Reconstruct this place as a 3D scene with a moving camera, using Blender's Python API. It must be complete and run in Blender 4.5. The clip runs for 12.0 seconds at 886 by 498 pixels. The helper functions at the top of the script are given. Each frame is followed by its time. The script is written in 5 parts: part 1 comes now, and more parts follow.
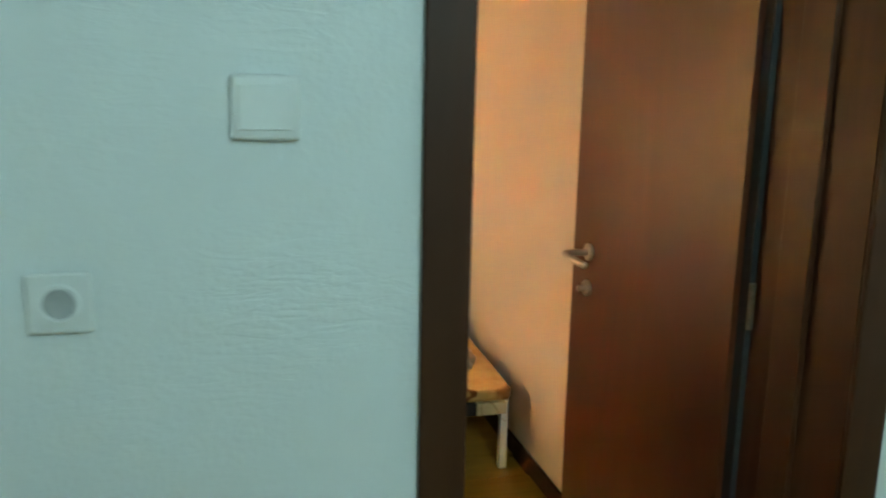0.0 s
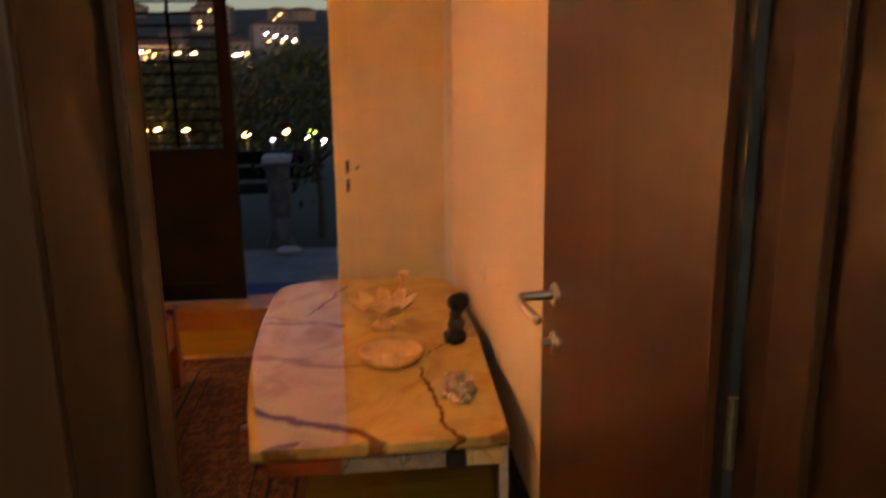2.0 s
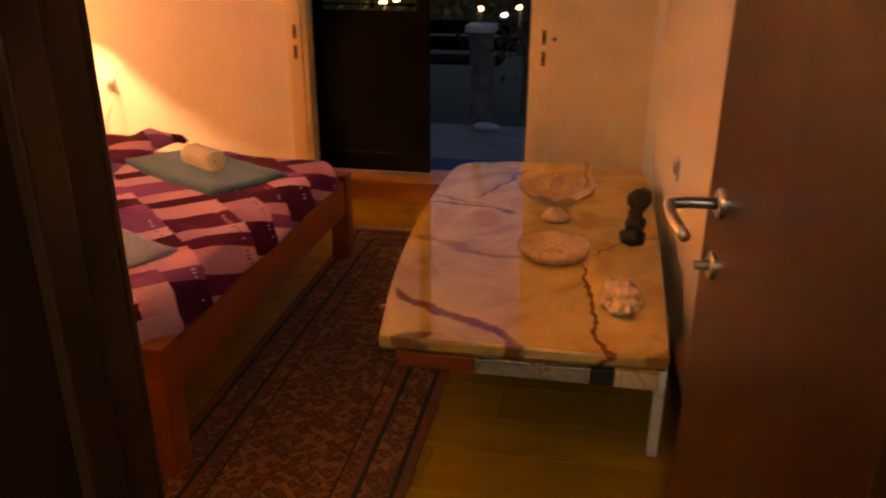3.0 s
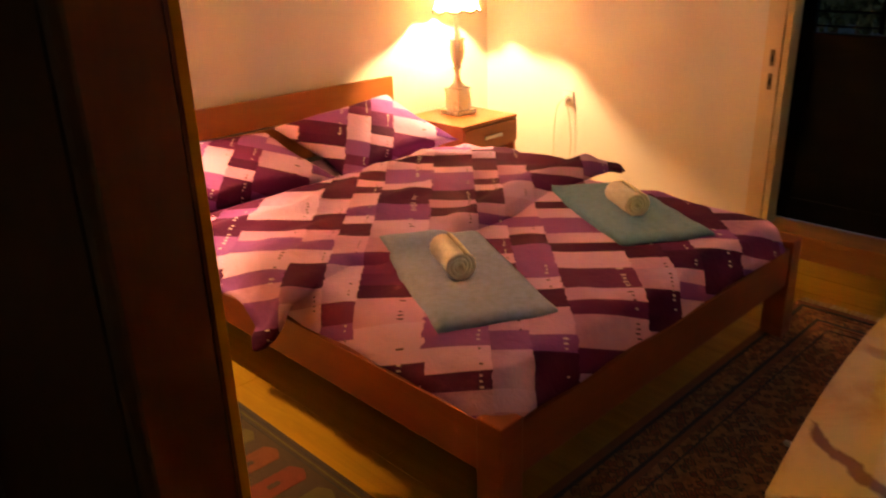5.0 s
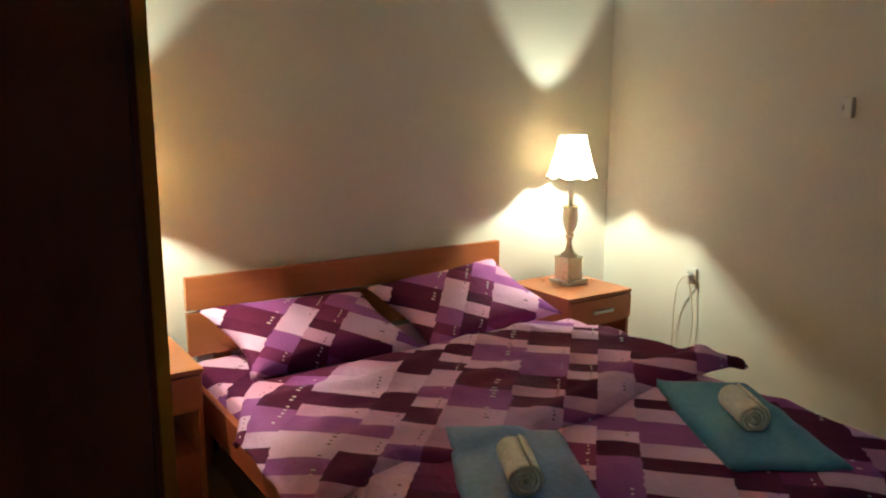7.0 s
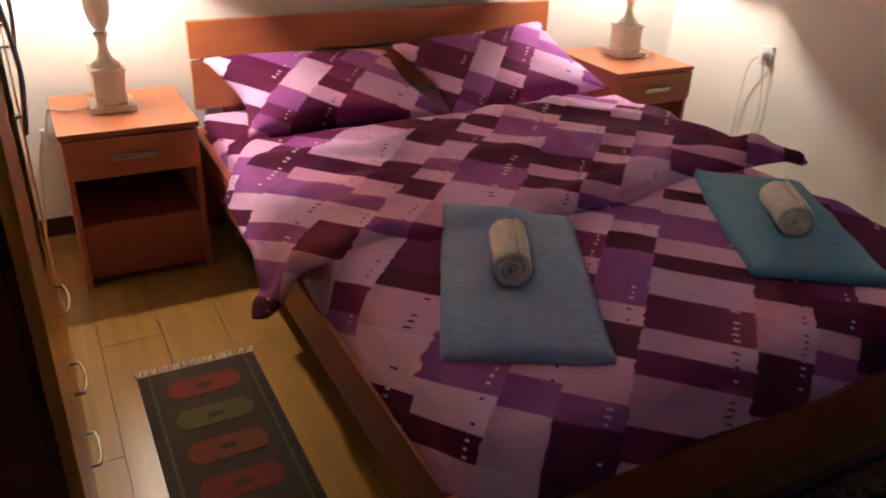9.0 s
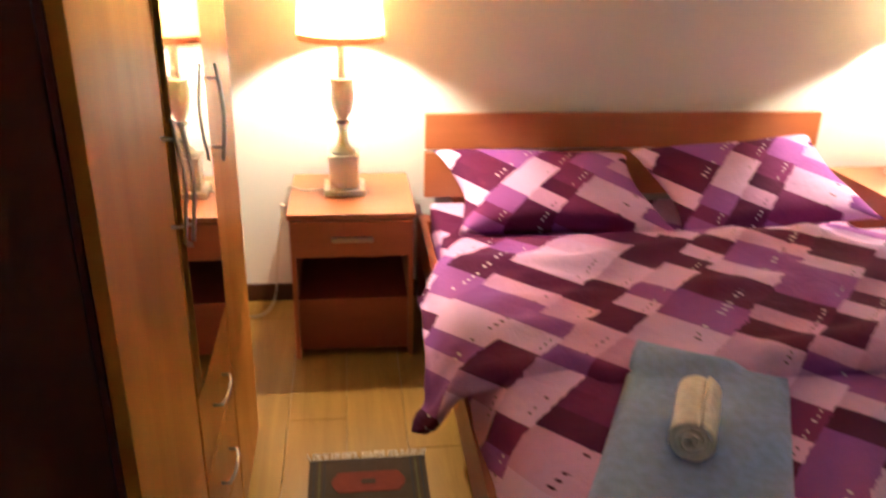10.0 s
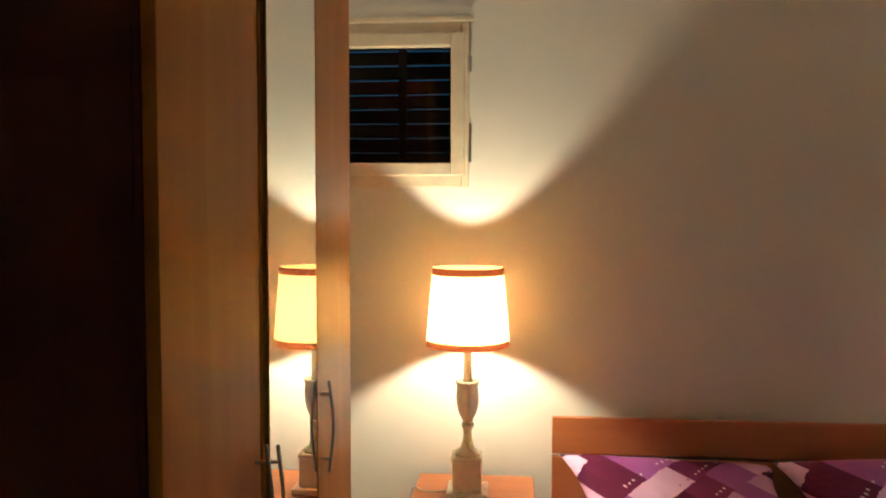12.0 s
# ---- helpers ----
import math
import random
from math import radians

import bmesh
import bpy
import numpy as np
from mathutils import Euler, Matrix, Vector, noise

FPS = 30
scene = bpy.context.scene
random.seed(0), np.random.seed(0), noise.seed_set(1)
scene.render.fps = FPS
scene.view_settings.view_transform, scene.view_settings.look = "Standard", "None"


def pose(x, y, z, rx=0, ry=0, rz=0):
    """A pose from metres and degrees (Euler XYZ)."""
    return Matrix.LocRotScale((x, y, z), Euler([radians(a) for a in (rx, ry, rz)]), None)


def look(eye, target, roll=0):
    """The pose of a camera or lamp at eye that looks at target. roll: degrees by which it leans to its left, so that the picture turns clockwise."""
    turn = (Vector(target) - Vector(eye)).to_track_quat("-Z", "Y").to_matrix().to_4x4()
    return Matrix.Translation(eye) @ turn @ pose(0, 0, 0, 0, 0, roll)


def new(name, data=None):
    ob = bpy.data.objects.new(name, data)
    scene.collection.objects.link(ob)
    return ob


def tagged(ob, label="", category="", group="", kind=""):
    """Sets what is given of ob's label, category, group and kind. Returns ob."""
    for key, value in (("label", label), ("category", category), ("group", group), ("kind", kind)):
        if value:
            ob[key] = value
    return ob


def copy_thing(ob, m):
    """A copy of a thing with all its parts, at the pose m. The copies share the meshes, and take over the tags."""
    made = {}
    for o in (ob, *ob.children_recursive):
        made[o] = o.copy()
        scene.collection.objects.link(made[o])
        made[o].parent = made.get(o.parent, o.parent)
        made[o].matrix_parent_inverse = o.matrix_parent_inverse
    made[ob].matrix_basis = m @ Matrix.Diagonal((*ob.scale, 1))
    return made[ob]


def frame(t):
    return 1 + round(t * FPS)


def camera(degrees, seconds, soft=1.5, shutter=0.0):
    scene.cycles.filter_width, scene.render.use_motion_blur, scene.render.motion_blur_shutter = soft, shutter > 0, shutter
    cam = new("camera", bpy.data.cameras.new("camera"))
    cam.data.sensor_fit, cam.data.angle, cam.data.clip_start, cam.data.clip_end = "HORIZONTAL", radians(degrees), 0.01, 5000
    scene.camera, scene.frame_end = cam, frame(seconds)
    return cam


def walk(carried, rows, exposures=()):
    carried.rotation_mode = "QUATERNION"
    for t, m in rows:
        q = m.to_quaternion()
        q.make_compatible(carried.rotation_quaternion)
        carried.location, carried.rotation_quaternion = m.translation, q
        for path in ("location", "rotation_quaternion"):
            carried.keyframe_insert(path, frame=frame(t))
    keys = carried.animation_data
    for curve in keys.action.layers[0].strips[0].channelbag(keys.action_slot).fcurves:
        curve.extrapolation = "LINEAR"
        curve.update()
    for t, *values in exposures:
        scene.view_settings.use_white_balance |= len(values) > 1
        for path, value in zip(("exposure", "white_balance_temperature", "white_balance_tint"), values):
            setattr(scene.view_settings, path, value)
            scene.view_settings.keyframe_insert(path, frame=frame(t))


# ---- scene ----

# ---------------------------------------------------------------- camera and walk
cam = camera(59.2, 12.0, soft=2.0, shutter=0.4)
PATH = [
    (0, (-2.502, -2.691, 1.465), (-0.6, -3.189, 1.099), 1.2),
    (0.5, (-2.375, -2.836, 1.497), (-0.512, -3.433, 1.080), 0.7),
    (0.9, (-2.32, -2.94, 1.54), (-0.447, -3.524, 1.153), -0.4),
    (1, (-2.287, -2.973, 1.542), (-0.404, -3.558, 1.212), 0.1),
    (1.5, (-2.174, -3.113, 1.579), (-0.243, -3.583, 1.358), -0.2),
    (2, (-2.006, -3.259, 1.53), (-0.072, -3.464, 1.065), -0.7),
    (2.5, (-1.829, -3.391, 1.491), (0.058, -3.288, 0.835), -1.4),
    (3, (-1.697, -3.443, 1.445), (0.127, -3.101, 0.699), 0.1),
    (3.5, (-1.541, -3.436, 1.45), (0.193, -2.843, 0.649), 0.9),
    (3.6, (-1.51, -3.433, 1.464), (0.196, -2.779, 0.651), 0.6),
    (3.7, (-1.484, -3.427, 1.467), (0.196, -2.713, 0.65), 0.4),
    (5.3, (-1.149, -3.399, 1.525), (0.082, -1.994, 0.812), -1.3),
    (5.5, (-1.098, -3.353, 1.535), (0.109, -1.92, 0.835), -0.8),
    (6, (-0.942, -3.278, 1.502), (0.194, -1.735, 0.93), -0.6),
    (6.5, (-0.871, -3.314, 1.543), (0.218, -1.687, 1.137), -0.5),
    (6.7, (-0.873, -3.306, 1.553), (0.224, -1.674, 1.191), 0.1),
    (8.3, (-0.706, -3.277, 1.491), (0.272, -1.684, 0.78), 0.2),
    (8.5, (-0.659, -3.254, 1.479), (0.279, -1.674, 0.69), 0.6),
    (9, (-0.544, -3.177, 1.449), (0.303, -1.617, 0.527), 2.4),
    (9.5, (-0.438, -3.082, 1.493), (0.168, -1.406, 0.584), 2.7),
    (10, (-0.297, -3.062, 1.521), (-0.066, -1.235, 0.741), 1.4),
    (10.5, (-0.239, -3.073, 1.46), (-0.246, -1.136, 0.963), 0.8),
    (11, (-0.222, -3.078, 1.546), (-0.308, -1.104, 1.235), 0.7),
    (11.5, (-0.192, -3.081, 1.607), (-0.325, -1.093, 1.424), 0.4),
    (12, (-0.158, -3.094, 1.619), (-0.336, -1.105, 1.521), 0.1),
]
walk(cam, [(t, look(e, p, r)) for t, e, p, r in PATH], exposures=[
    (0.0, 2.66, 5850, -1), (0.5, 2.65, 6700, 12), (1.0, 2.45, 7500, 17), (1.5, 2.40, 8200, 30), (2.0, 2.25, 9800, 38), (2.5, 2.10, 10200, 46), (3.5, 2.00, 9800, 46),
    (5.3, 1.75, 7000, 14), (5.5, 1.75, 6600, 11), (6.0, 1.55, 3750, -22), (6.5, 1.05, 3750, -24), (8.5, 0.20, 3850, -5), (9.0, 0.80, 3950, 4), (9.5, 1.40, 4150, 12),
    (10.0, 1.50, 4150, -2), (10.5, 1.60, 3900, -22), (11.0, 1.05, 4000, -14), (12.0, 0.40, 4250, -12)])

# ---------------------------------------------------------------- light
DUSK = 0.038
world = bpy.data.worlds.new("dusk")
scene.world = world
world.use_nodes = True
wn = world.node_tree.nodes
sky = wn.new("ShaderNodeTexSky")
sky.sky_type, sky.sun_disc = "NISHITA", False
sky.sun_elevation, sky.sun_rotation = radians(5.0), radians(270)
sky.ozone_density, sky.dust_density = 3.5, 1.2
wn["Background"].inputs["Strength"].default_value = DUSK
world.node_tree.links.new(sky.outputs[0], wn["Background"].inputs["Color"])


def bulb(name, at, watts, colour, radius):
    data = bpy.data.lights.new(name, "POINT")
    data.energy, data.color, data.shadow_soft_size = watts, colour, radius
    ob = new(name, data)
    ob.location = at
    return ob


LAMP_L, LAMP_R = (-0.320, -0.255), (2.010, -0.225)
WARM = (1.0, 0.60, 0.285)
bulb("bulb_west", (*LAMP_L, 1.238), 32, WARM, 0.020)
bulb("bulb_east", (*LAMP_R, 1.240), 32, WARM, 0.014)
bulb("hall_bulb", (-3.45, -3.35, 2.38), 5.5, (0.70, 0.98, 1.0), 0.10)


# ---------------------------------------------------------------- materials
def mat(name, rough=0.5, metal=0.0):
    m = bpy.data.materials.new(name)
    m.use_nodes = True
    b = m.node_tree.nodes["Principled BSDF"]
    b.inputs["Roughness"].default_value, b.inputs["Metallic"].default_value = rough, metal
    return m, m.node_tree, b


def node(nt, kind, **values):
    n = nt.nodes.new(kind)
    for k, v in values.items():
        n.inputs[k.replace("_", " ")].default_value = v
    return n


def ramp(nt, source, stops, mode="LINEAR"):
    r = nt.nodes.new("ShaderNodeValToRGB")
    r.color_ramp.interpolation = mode
    e = r.color_ramp.elements
    while len(e) < len(stops):
        e.new(0.5)
    for i, (p, c) in enumerate(stops):
        e[i].position, e[i].color = p, (*c, 1)
    nt.links.new(source, r.inputs[0])
    return r.outputs[0]


def coords(nt, scale=(1, 1, 1), turn=(0, 0, 0), kind="Object"):
    tc, mp = nt.nodes.new("ShaderNodeTexCoord"), nt.nodes.new("ShaderNodeMapping")
    mp.inputs["Scale"].default_value = scale
    mp.inputs["Rotation"].default_value = [radians(a) for a in turn]
    nt.links.new(tc.outputs[kind], mp.inputs["Vector"])
    return mp.outputs[0]


def noisy(nt, vec, scale, detail=4.0, rough=0.55, distort=0.0):
    n = node(nt, "ShaderNodeTexNoise", Scale=scale, Detail=detail, Roughness=rough, Distortion=distort)
    nt.links.new(vec, n.inputs["Vector"])
    return n.outputs["Fac"]


def bump(nt, b, height, strength, distance):
    n = node(nt, "ShaderNodeBump", Strength=strength, Distance=distance)
    nt.links.new(height, n.inputs["Height"])
    nt.links.new(n.outputs[0], b.inputs["Normal"])


def mixed(nt, fac, a, b, how="MIX"):
    n = nt.nodes.new("ShaderNodeMix")
    n.data_type, n.blend_type = "RGBA", how
    for sock, v in ((n.inputs[0], fac), (n.inputs[6], a), (n.inputs[7], b)):
        if isinstance(v, (int, float)):
            sock.default_value = v
        elif isinstance(v, tuple):
            sock.default_value = (*v, 1)
        else:
            nt.links.new(v, sock)
    return n.outputs[2]


def plaster(name, light, dark, relief):
    m, nt, b = mat(name, 0.85)
    v = coords(nt)
    nt.links.new(ramp(nt, noisy(nt, v, 1.6, 3), [(0.3, dark), (0.7, light)]), b.inputs["Base Color"])
    streak = noisy(nt, coords(nt, (9, 12, 55), (18, 0, 0)), 1.0, 4, 0.6, 1.6)
    fine = ramp(nt, noisy(nt, v, 90, 3), [(0.0, (0, 0, 0)), (1.0, (0.35, 0.35, 0.35))])
    where = ramp(nt, noisy(nt, v, 3.2, 2), [(0.45, (0.12, 0.12, 0.12)), (0.70, (1, 1, 1))])
    s = nt.nodes.new("ShaderNodeMath")
    s.operation = "ADD"
    nt.links.new(mixed(nt, 1.0, streak, where, "MULTIPLY"), s.inputs[0])
    nt.links.new(fine, s.inputs[1])
    bump(nt, b, s.outputs[0], relief, 0.004)
    return m


def wood(name, light, dark, rough=0.4, grain=(3, 3, 40), coat=0.0, vary=0.0, gloss=0.5):
    m, nt, b = mat(name, rough)
    v = coords(nt, grain)
    g = noisy(nt, v, 1.0, 6, 0.65, 0.8)
    c = ramp(nt, g, [(0.28, dark), (0.72, light)])
    big = noisy(nt, coords(nt), 2.2, 2)
    c = mixed(nt, 0.35, c, ramp(nt, big, [(0.3, (0.75, 0.75, 0.75)), (0.7, (1, 1, 1))]), "MULTIPLY")
    if vary:
        info = nt.nodes.new("ShaderNodeObjectInfo")
        c = mixed(nt, vary, c, ramp(nt, info.outputs["Random"], [(0, (0.55, 0.55, 0.55)), (1, (1, 1, 1))]), "MULTIPLY")
    nt.links.new(c, b.inputs["Base Color"])
    nt.links.new(ramp(nt, g, [(0, (rough + 0.1,) * 3), (1, (rough - 0.08,) * 3)]), b.inputs["Roughness"])
    b.inputs["Coat Weight"].default_value = coat
    b.inputs["Coat Roughness"].default_value = 0.36
    b.inputs["Specular IOR Level"].default_value = gloss
    bump(nt, b, g, 0.12, 0.001)
    return m


def plain(name, colour, rough=0.5, metal=0.0, spread=0.12, scale=30):
    m, nt, b = mat(name, rough, metal)
    n = noisy(nt, coords(nt), scale, 4)
    lo = tuple(c * (1 - spread) for c in colour)
    hi = tuple(min(1, c * (1 + spread)) for c in colour)
    nt.links.new(ramp(nt, n, [(0.3, lo), (0.7, hi)]), b.inputs["Base Color"])
    bump(nt, b, n, 0.08, 0.001)
    return m


WALL = plaster("wall_paint", (0.83, 0.81, 0.76), (0.79, 0.77, 0.72), 0.10)
WALL_HALL = plaster("hall_plaster", (0.80, 0.81, 0.79), (0.74, 0.75, 0.73), 0.75)
CEIL = plain("ceiling_paint", (0.78, 0.77, 0.74), 0.9)
DOORWOOD = wood("door_veneer", (0.098, 0.026, 0.006), (0.066, 0.016, 0.004), 0.36, (4, 4, 0.9), 0.1)
JAMBWOOD = wood("jamb_veneer", (0.070, 0.026, 0.009), (0.043, 0.015, 0.005), 0.45, (10, 10, 1), gloss=0.25)
CHERRY_X = wood("cherry_along_x", (0.52, 0.195, 0.046), (0.41, 0.14, 0.030), 0.38, (1.2, 9, 9), 0.1)
CHERRY_Z = wood("cherry_upright", (0.50, 0.18, 0.042), (0.39, 0.125, 0.028), 0.38, (9, 9, 1.2), 0.1)
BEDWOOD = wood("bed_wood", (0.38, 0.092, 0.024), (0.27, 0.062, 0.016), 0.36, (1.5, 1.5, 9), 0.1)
# dark red wood, lowered further so the colour carries the side's shade
SIDE_SHADED = wood("wardrobe_side_shaded", (0.15, 0.034, 0.011), (0.10, 0.022, 0.007), 0.42, (9, 9, 1.0), gloss=0.35)
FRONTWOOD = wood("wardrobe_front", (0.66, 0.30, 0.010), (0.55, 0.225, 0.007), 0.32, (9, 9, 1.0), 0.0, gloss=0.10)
FLOORWOOD = wood("laminate_oak", (0.41, 0.242, 0.022), (0.28, 0.152, 0.012), 0.31, (16, 1.3, 1), 0.0, 0.20, gloss=0.27)
CREAM = plain("cream_paint", (0.76, 0.65, 0.45), 0.45, 0, 0.06, 6)
SILLWOOD = wood("sill_wood", (0.55, 0.26, 0.085), (0.42, 0.18, 0.055), 0.4, (9, 1.2, 9))
WINPAINT = plain("window_paint", (0.74, 0.66, 0.50), 0.4, 0, 0.08, 14)
SHUTTER = wood("dark_shutter", (0.010, 0.007, 0.005), (0.005, 0.004, 0.003), 0.85, (9, 1.2, 9), gloss=0.1)
STEEL = plain("brushed_steel", (0.62, 0.61, 0.58), 0.28, 1.0, 0.06, 200)
DULLSTEEL = plain("old_metal", (0.22, 0.18, 0.12), 0.45, 0.8, 0.2, 80)
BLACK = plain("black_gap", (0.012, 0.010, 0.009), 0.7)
PLASTIC = plain("white_plastic", (0.80, 0.79, 0.76), 0.35, 0, 0.02)
# near-black brown that paints in the shade inside the bedside tables
BACK_SHADED = plain("back_shaded", (0.030, 0.013, 0.007), 0.7)
# hinge edge colour: gap shade with a touch of the hall's teal light
EDGE_SHADED = plain("edge_shaded", (0.035, 0.042, 0.042), 0.5)
# white plastic greyed down for the shadow inside a socket's well
WELL_SHADED = plain("well_shaded", (0.42, 0.42, 0.41), 0.5)
CABLE = plain("pale_cable", (0.62, 0.56, 0.44), 0.5)


def stone(name, pale, deep, vein, rough, scale, glowing=0.0, veins=()):
    """Veined stone; veins: runs (from, to, half width, strength) in metres, seen from above."""
    m, nt, b = mat(name, rough)
    v = coords(nt)
    base = ramp(nt, noisy(nt, v, scale, 5, 0.6, 1.5), [(0.3, deep), (0.55, pale), (0.8, tuple(min(0.9, c * 1.12) for c in pale) if veins else tuple(c * 0.85 for c in pale))])
    if veins:
        wob = nt.nodes.new("ShaderNodeTexNoise")
        wob.inputs["Scale"].default_value, wob.inputs["Detail"].default_value = 5.0, 5.0
        nt.links.new(v, wob.inputs["Vector"])
        push, bent, sep = nt.nodes.new("ShaderNodeVectorMath"), nt.nodes.new("ShaderNodeVectorMath"), nt.nodes.new("ShaderNodeSeparateXYZ")
        push.operation, bent.operation = "SUBTRACT", "MULTIPLY_ADD"
        push.inputs[1].default_value, bent.inputs[1].default_value = (0.5, 0.5, 0.5), (0.22, 0.22, 0.0)
        nt.links.new(wob.outputs["Color"], push.inputs[0])
        nt.links.new(push.outputs[0], bent.inputs[0])
        nt.links.new(v, bent.inputs[2])
        nt.links.new(bent.outputs[0], sep.inputs[0])

        def m1(op, a, c):
            n = nt.nodes.new("ShaderNodeMath")
            n.operation = op
            for i, q in enumerate((a, c)):
                if isinstance(q, (int, float)):
                    n.inputs[i].default_value = q
                else:
                    nt.links.new(q, n.inputs[i])
            return n.outputs[0]
        for (xa, ya), (xb, yb), width, strength in veins:
            run = math.hypot(xb - xa, yb - ya)
            ux, uy = (xb - xa) / run, (yb - ya) / run
            t = m1("ADD", m1("MULTIPLY", sep.outputs[0], ux), m1("SUBTRACT", m1("MULTIPLY", sep.outputs[1], uy), xa * ux + ya * uy))
            d = m1("ADD", m1("MULTIPLY", sep.outputs[0], -uy), m1("SUBTRACT", m1("MULTIPLY", sep.outputs[1], ux), -xa * uy + ya * ux))
            end = m1("DIVIDE", m1("ABSOLUTE", m1("SUBTRACT", t, run / 2), 0.0), run / 2)
            near = m1("ADD", m1("DIVIDE", m1("ABSOLUTE", d, 0.0), width), m1("POWER", end, 6.0))
            base = mixed(nt, m1("MULTIPLY", ramp(nt, near, [(0.55, (1, 1, 1)), (1.0, (0, 0, 0))]), strength), base, vein)
    else:
        w = noisy(nt, coords(nt, (1.0, 2.2, 1)), scale * 0.42, 3, 0.45, 0.9)
        line = ramp(nt, w, [(0.465, (0, 0, 0)), (0.49, (0.55, 0.55, 0.55)), (0.50, (0.9, 0.9, 0.9)), (0.512, (0, 0, 0))])
        base = mixed(nt, line, base, vein)
    nt.links.new(base, b.inputs["Base Color"])
    b.inputs["Subsurface Weight"].default_value = glowing
    b.inputs["Subsurface Radius"].default_value = (1.0, 0.8, 0.55)
    b.inputs["Subsurface Scale"].default_value = 0.05
    return m


ONYX = stone("onyx", (0.74, 0.52, 0.19), (0.56, 0.30, 0.08), (0.20, 0.062, 0.016), 0.05, 2.6, veins=(
    ((0.58, -2.84), (0.23, -3.38), 0.030, 0.85), ((0.92, -3.45), (0.20, -3.54), 0.011, 0.9), ((1.54, -2.76), (1.40, -3.22), 0.018, 0.75),
    ((1.58, -2.98), (2.10, -3.17), 0.012, 0.8), ((1.06, -2.83), (0.88, -3.27), 0.030, 0.4), ((0.23, -3.56), (0.29, -3.74), 0.035, 0.7),
    ((1.62, -2.76), (1.48, -3.10), 0.010, 0.6), ((0.20, -2.90), (0.30, -3.02), 0.020, 0.7), ((1.00, -3.48), (1.26, -3.76), 0.010, 0.6)))
ALABASTER = stone("alabaster", (0.93, 0.88, 0.76), (0.88, 0.80, 0.64), (0.70, 0.56, 0.38), 0.3, 9, 0.5)
PEACH = stone("carved_stone", (0.80, 0.56, 0.33), (0.68, 0.43, 0.23), (0.58, 0.33, 0.16), 0.35, 14)
QUARTZ = stone("pink_quartz", (0.78, 0.57, 0.37), (0.66, 0.42, 0.24), (0.40, 0.20, 0.10), 0.4, 22)
# grey and pale tones of what the table's polished apron reflects
REFLECT_GREY = stone("reflected_grey", (0.34, 0.31, 0.24), (0.24, 0.21, 0.16), (0.14, 0.11, 0.07), 0.12, 8)
REFLECT_PALE = stone("pale_stone", (0.70, 0.56, 0.32), (0.60, 0.45, 0.24), (0.45, 0.30, 0.14), 0.12, 8)
DARKSTONE = plain("dark_carving", (0.022, 0.016, 0.013), 0.45, 0, 0.3, 60)


def fabric(name, colour, weave=500, tuft=0.35):
    m, nt, b = mat(name, 0.95)
    v = coords(nt)
    n = noisy(nt, v, 45, 4)
    f = noisy(nt, v, weave, 2)
    c = ramp(nt, n, [(0.3, tuple(x * 0.85 for x in colour)), (0.7, tuple(min(1, x * 1.12) for x in colour))])
    nt.links.new(c, b.inputs["Base Color"])
    b.inputs["Sheen Weight"].default_value = 0.25 if max(colour) > 0.25 else 0.02
    bump(nt, b, f, tuft, 0.003)
    return m


TOWEL_BLUE = fabric("blue_terry", (0.30, 0.40, 0.72))
TOWEL_TEAL = fabric("teal_terry", (0.11, 0.27, 0.50))
TOWEL_WHITE = fabric("white_terry", (0.90, 0.88, 0.82), 500, 0.2)


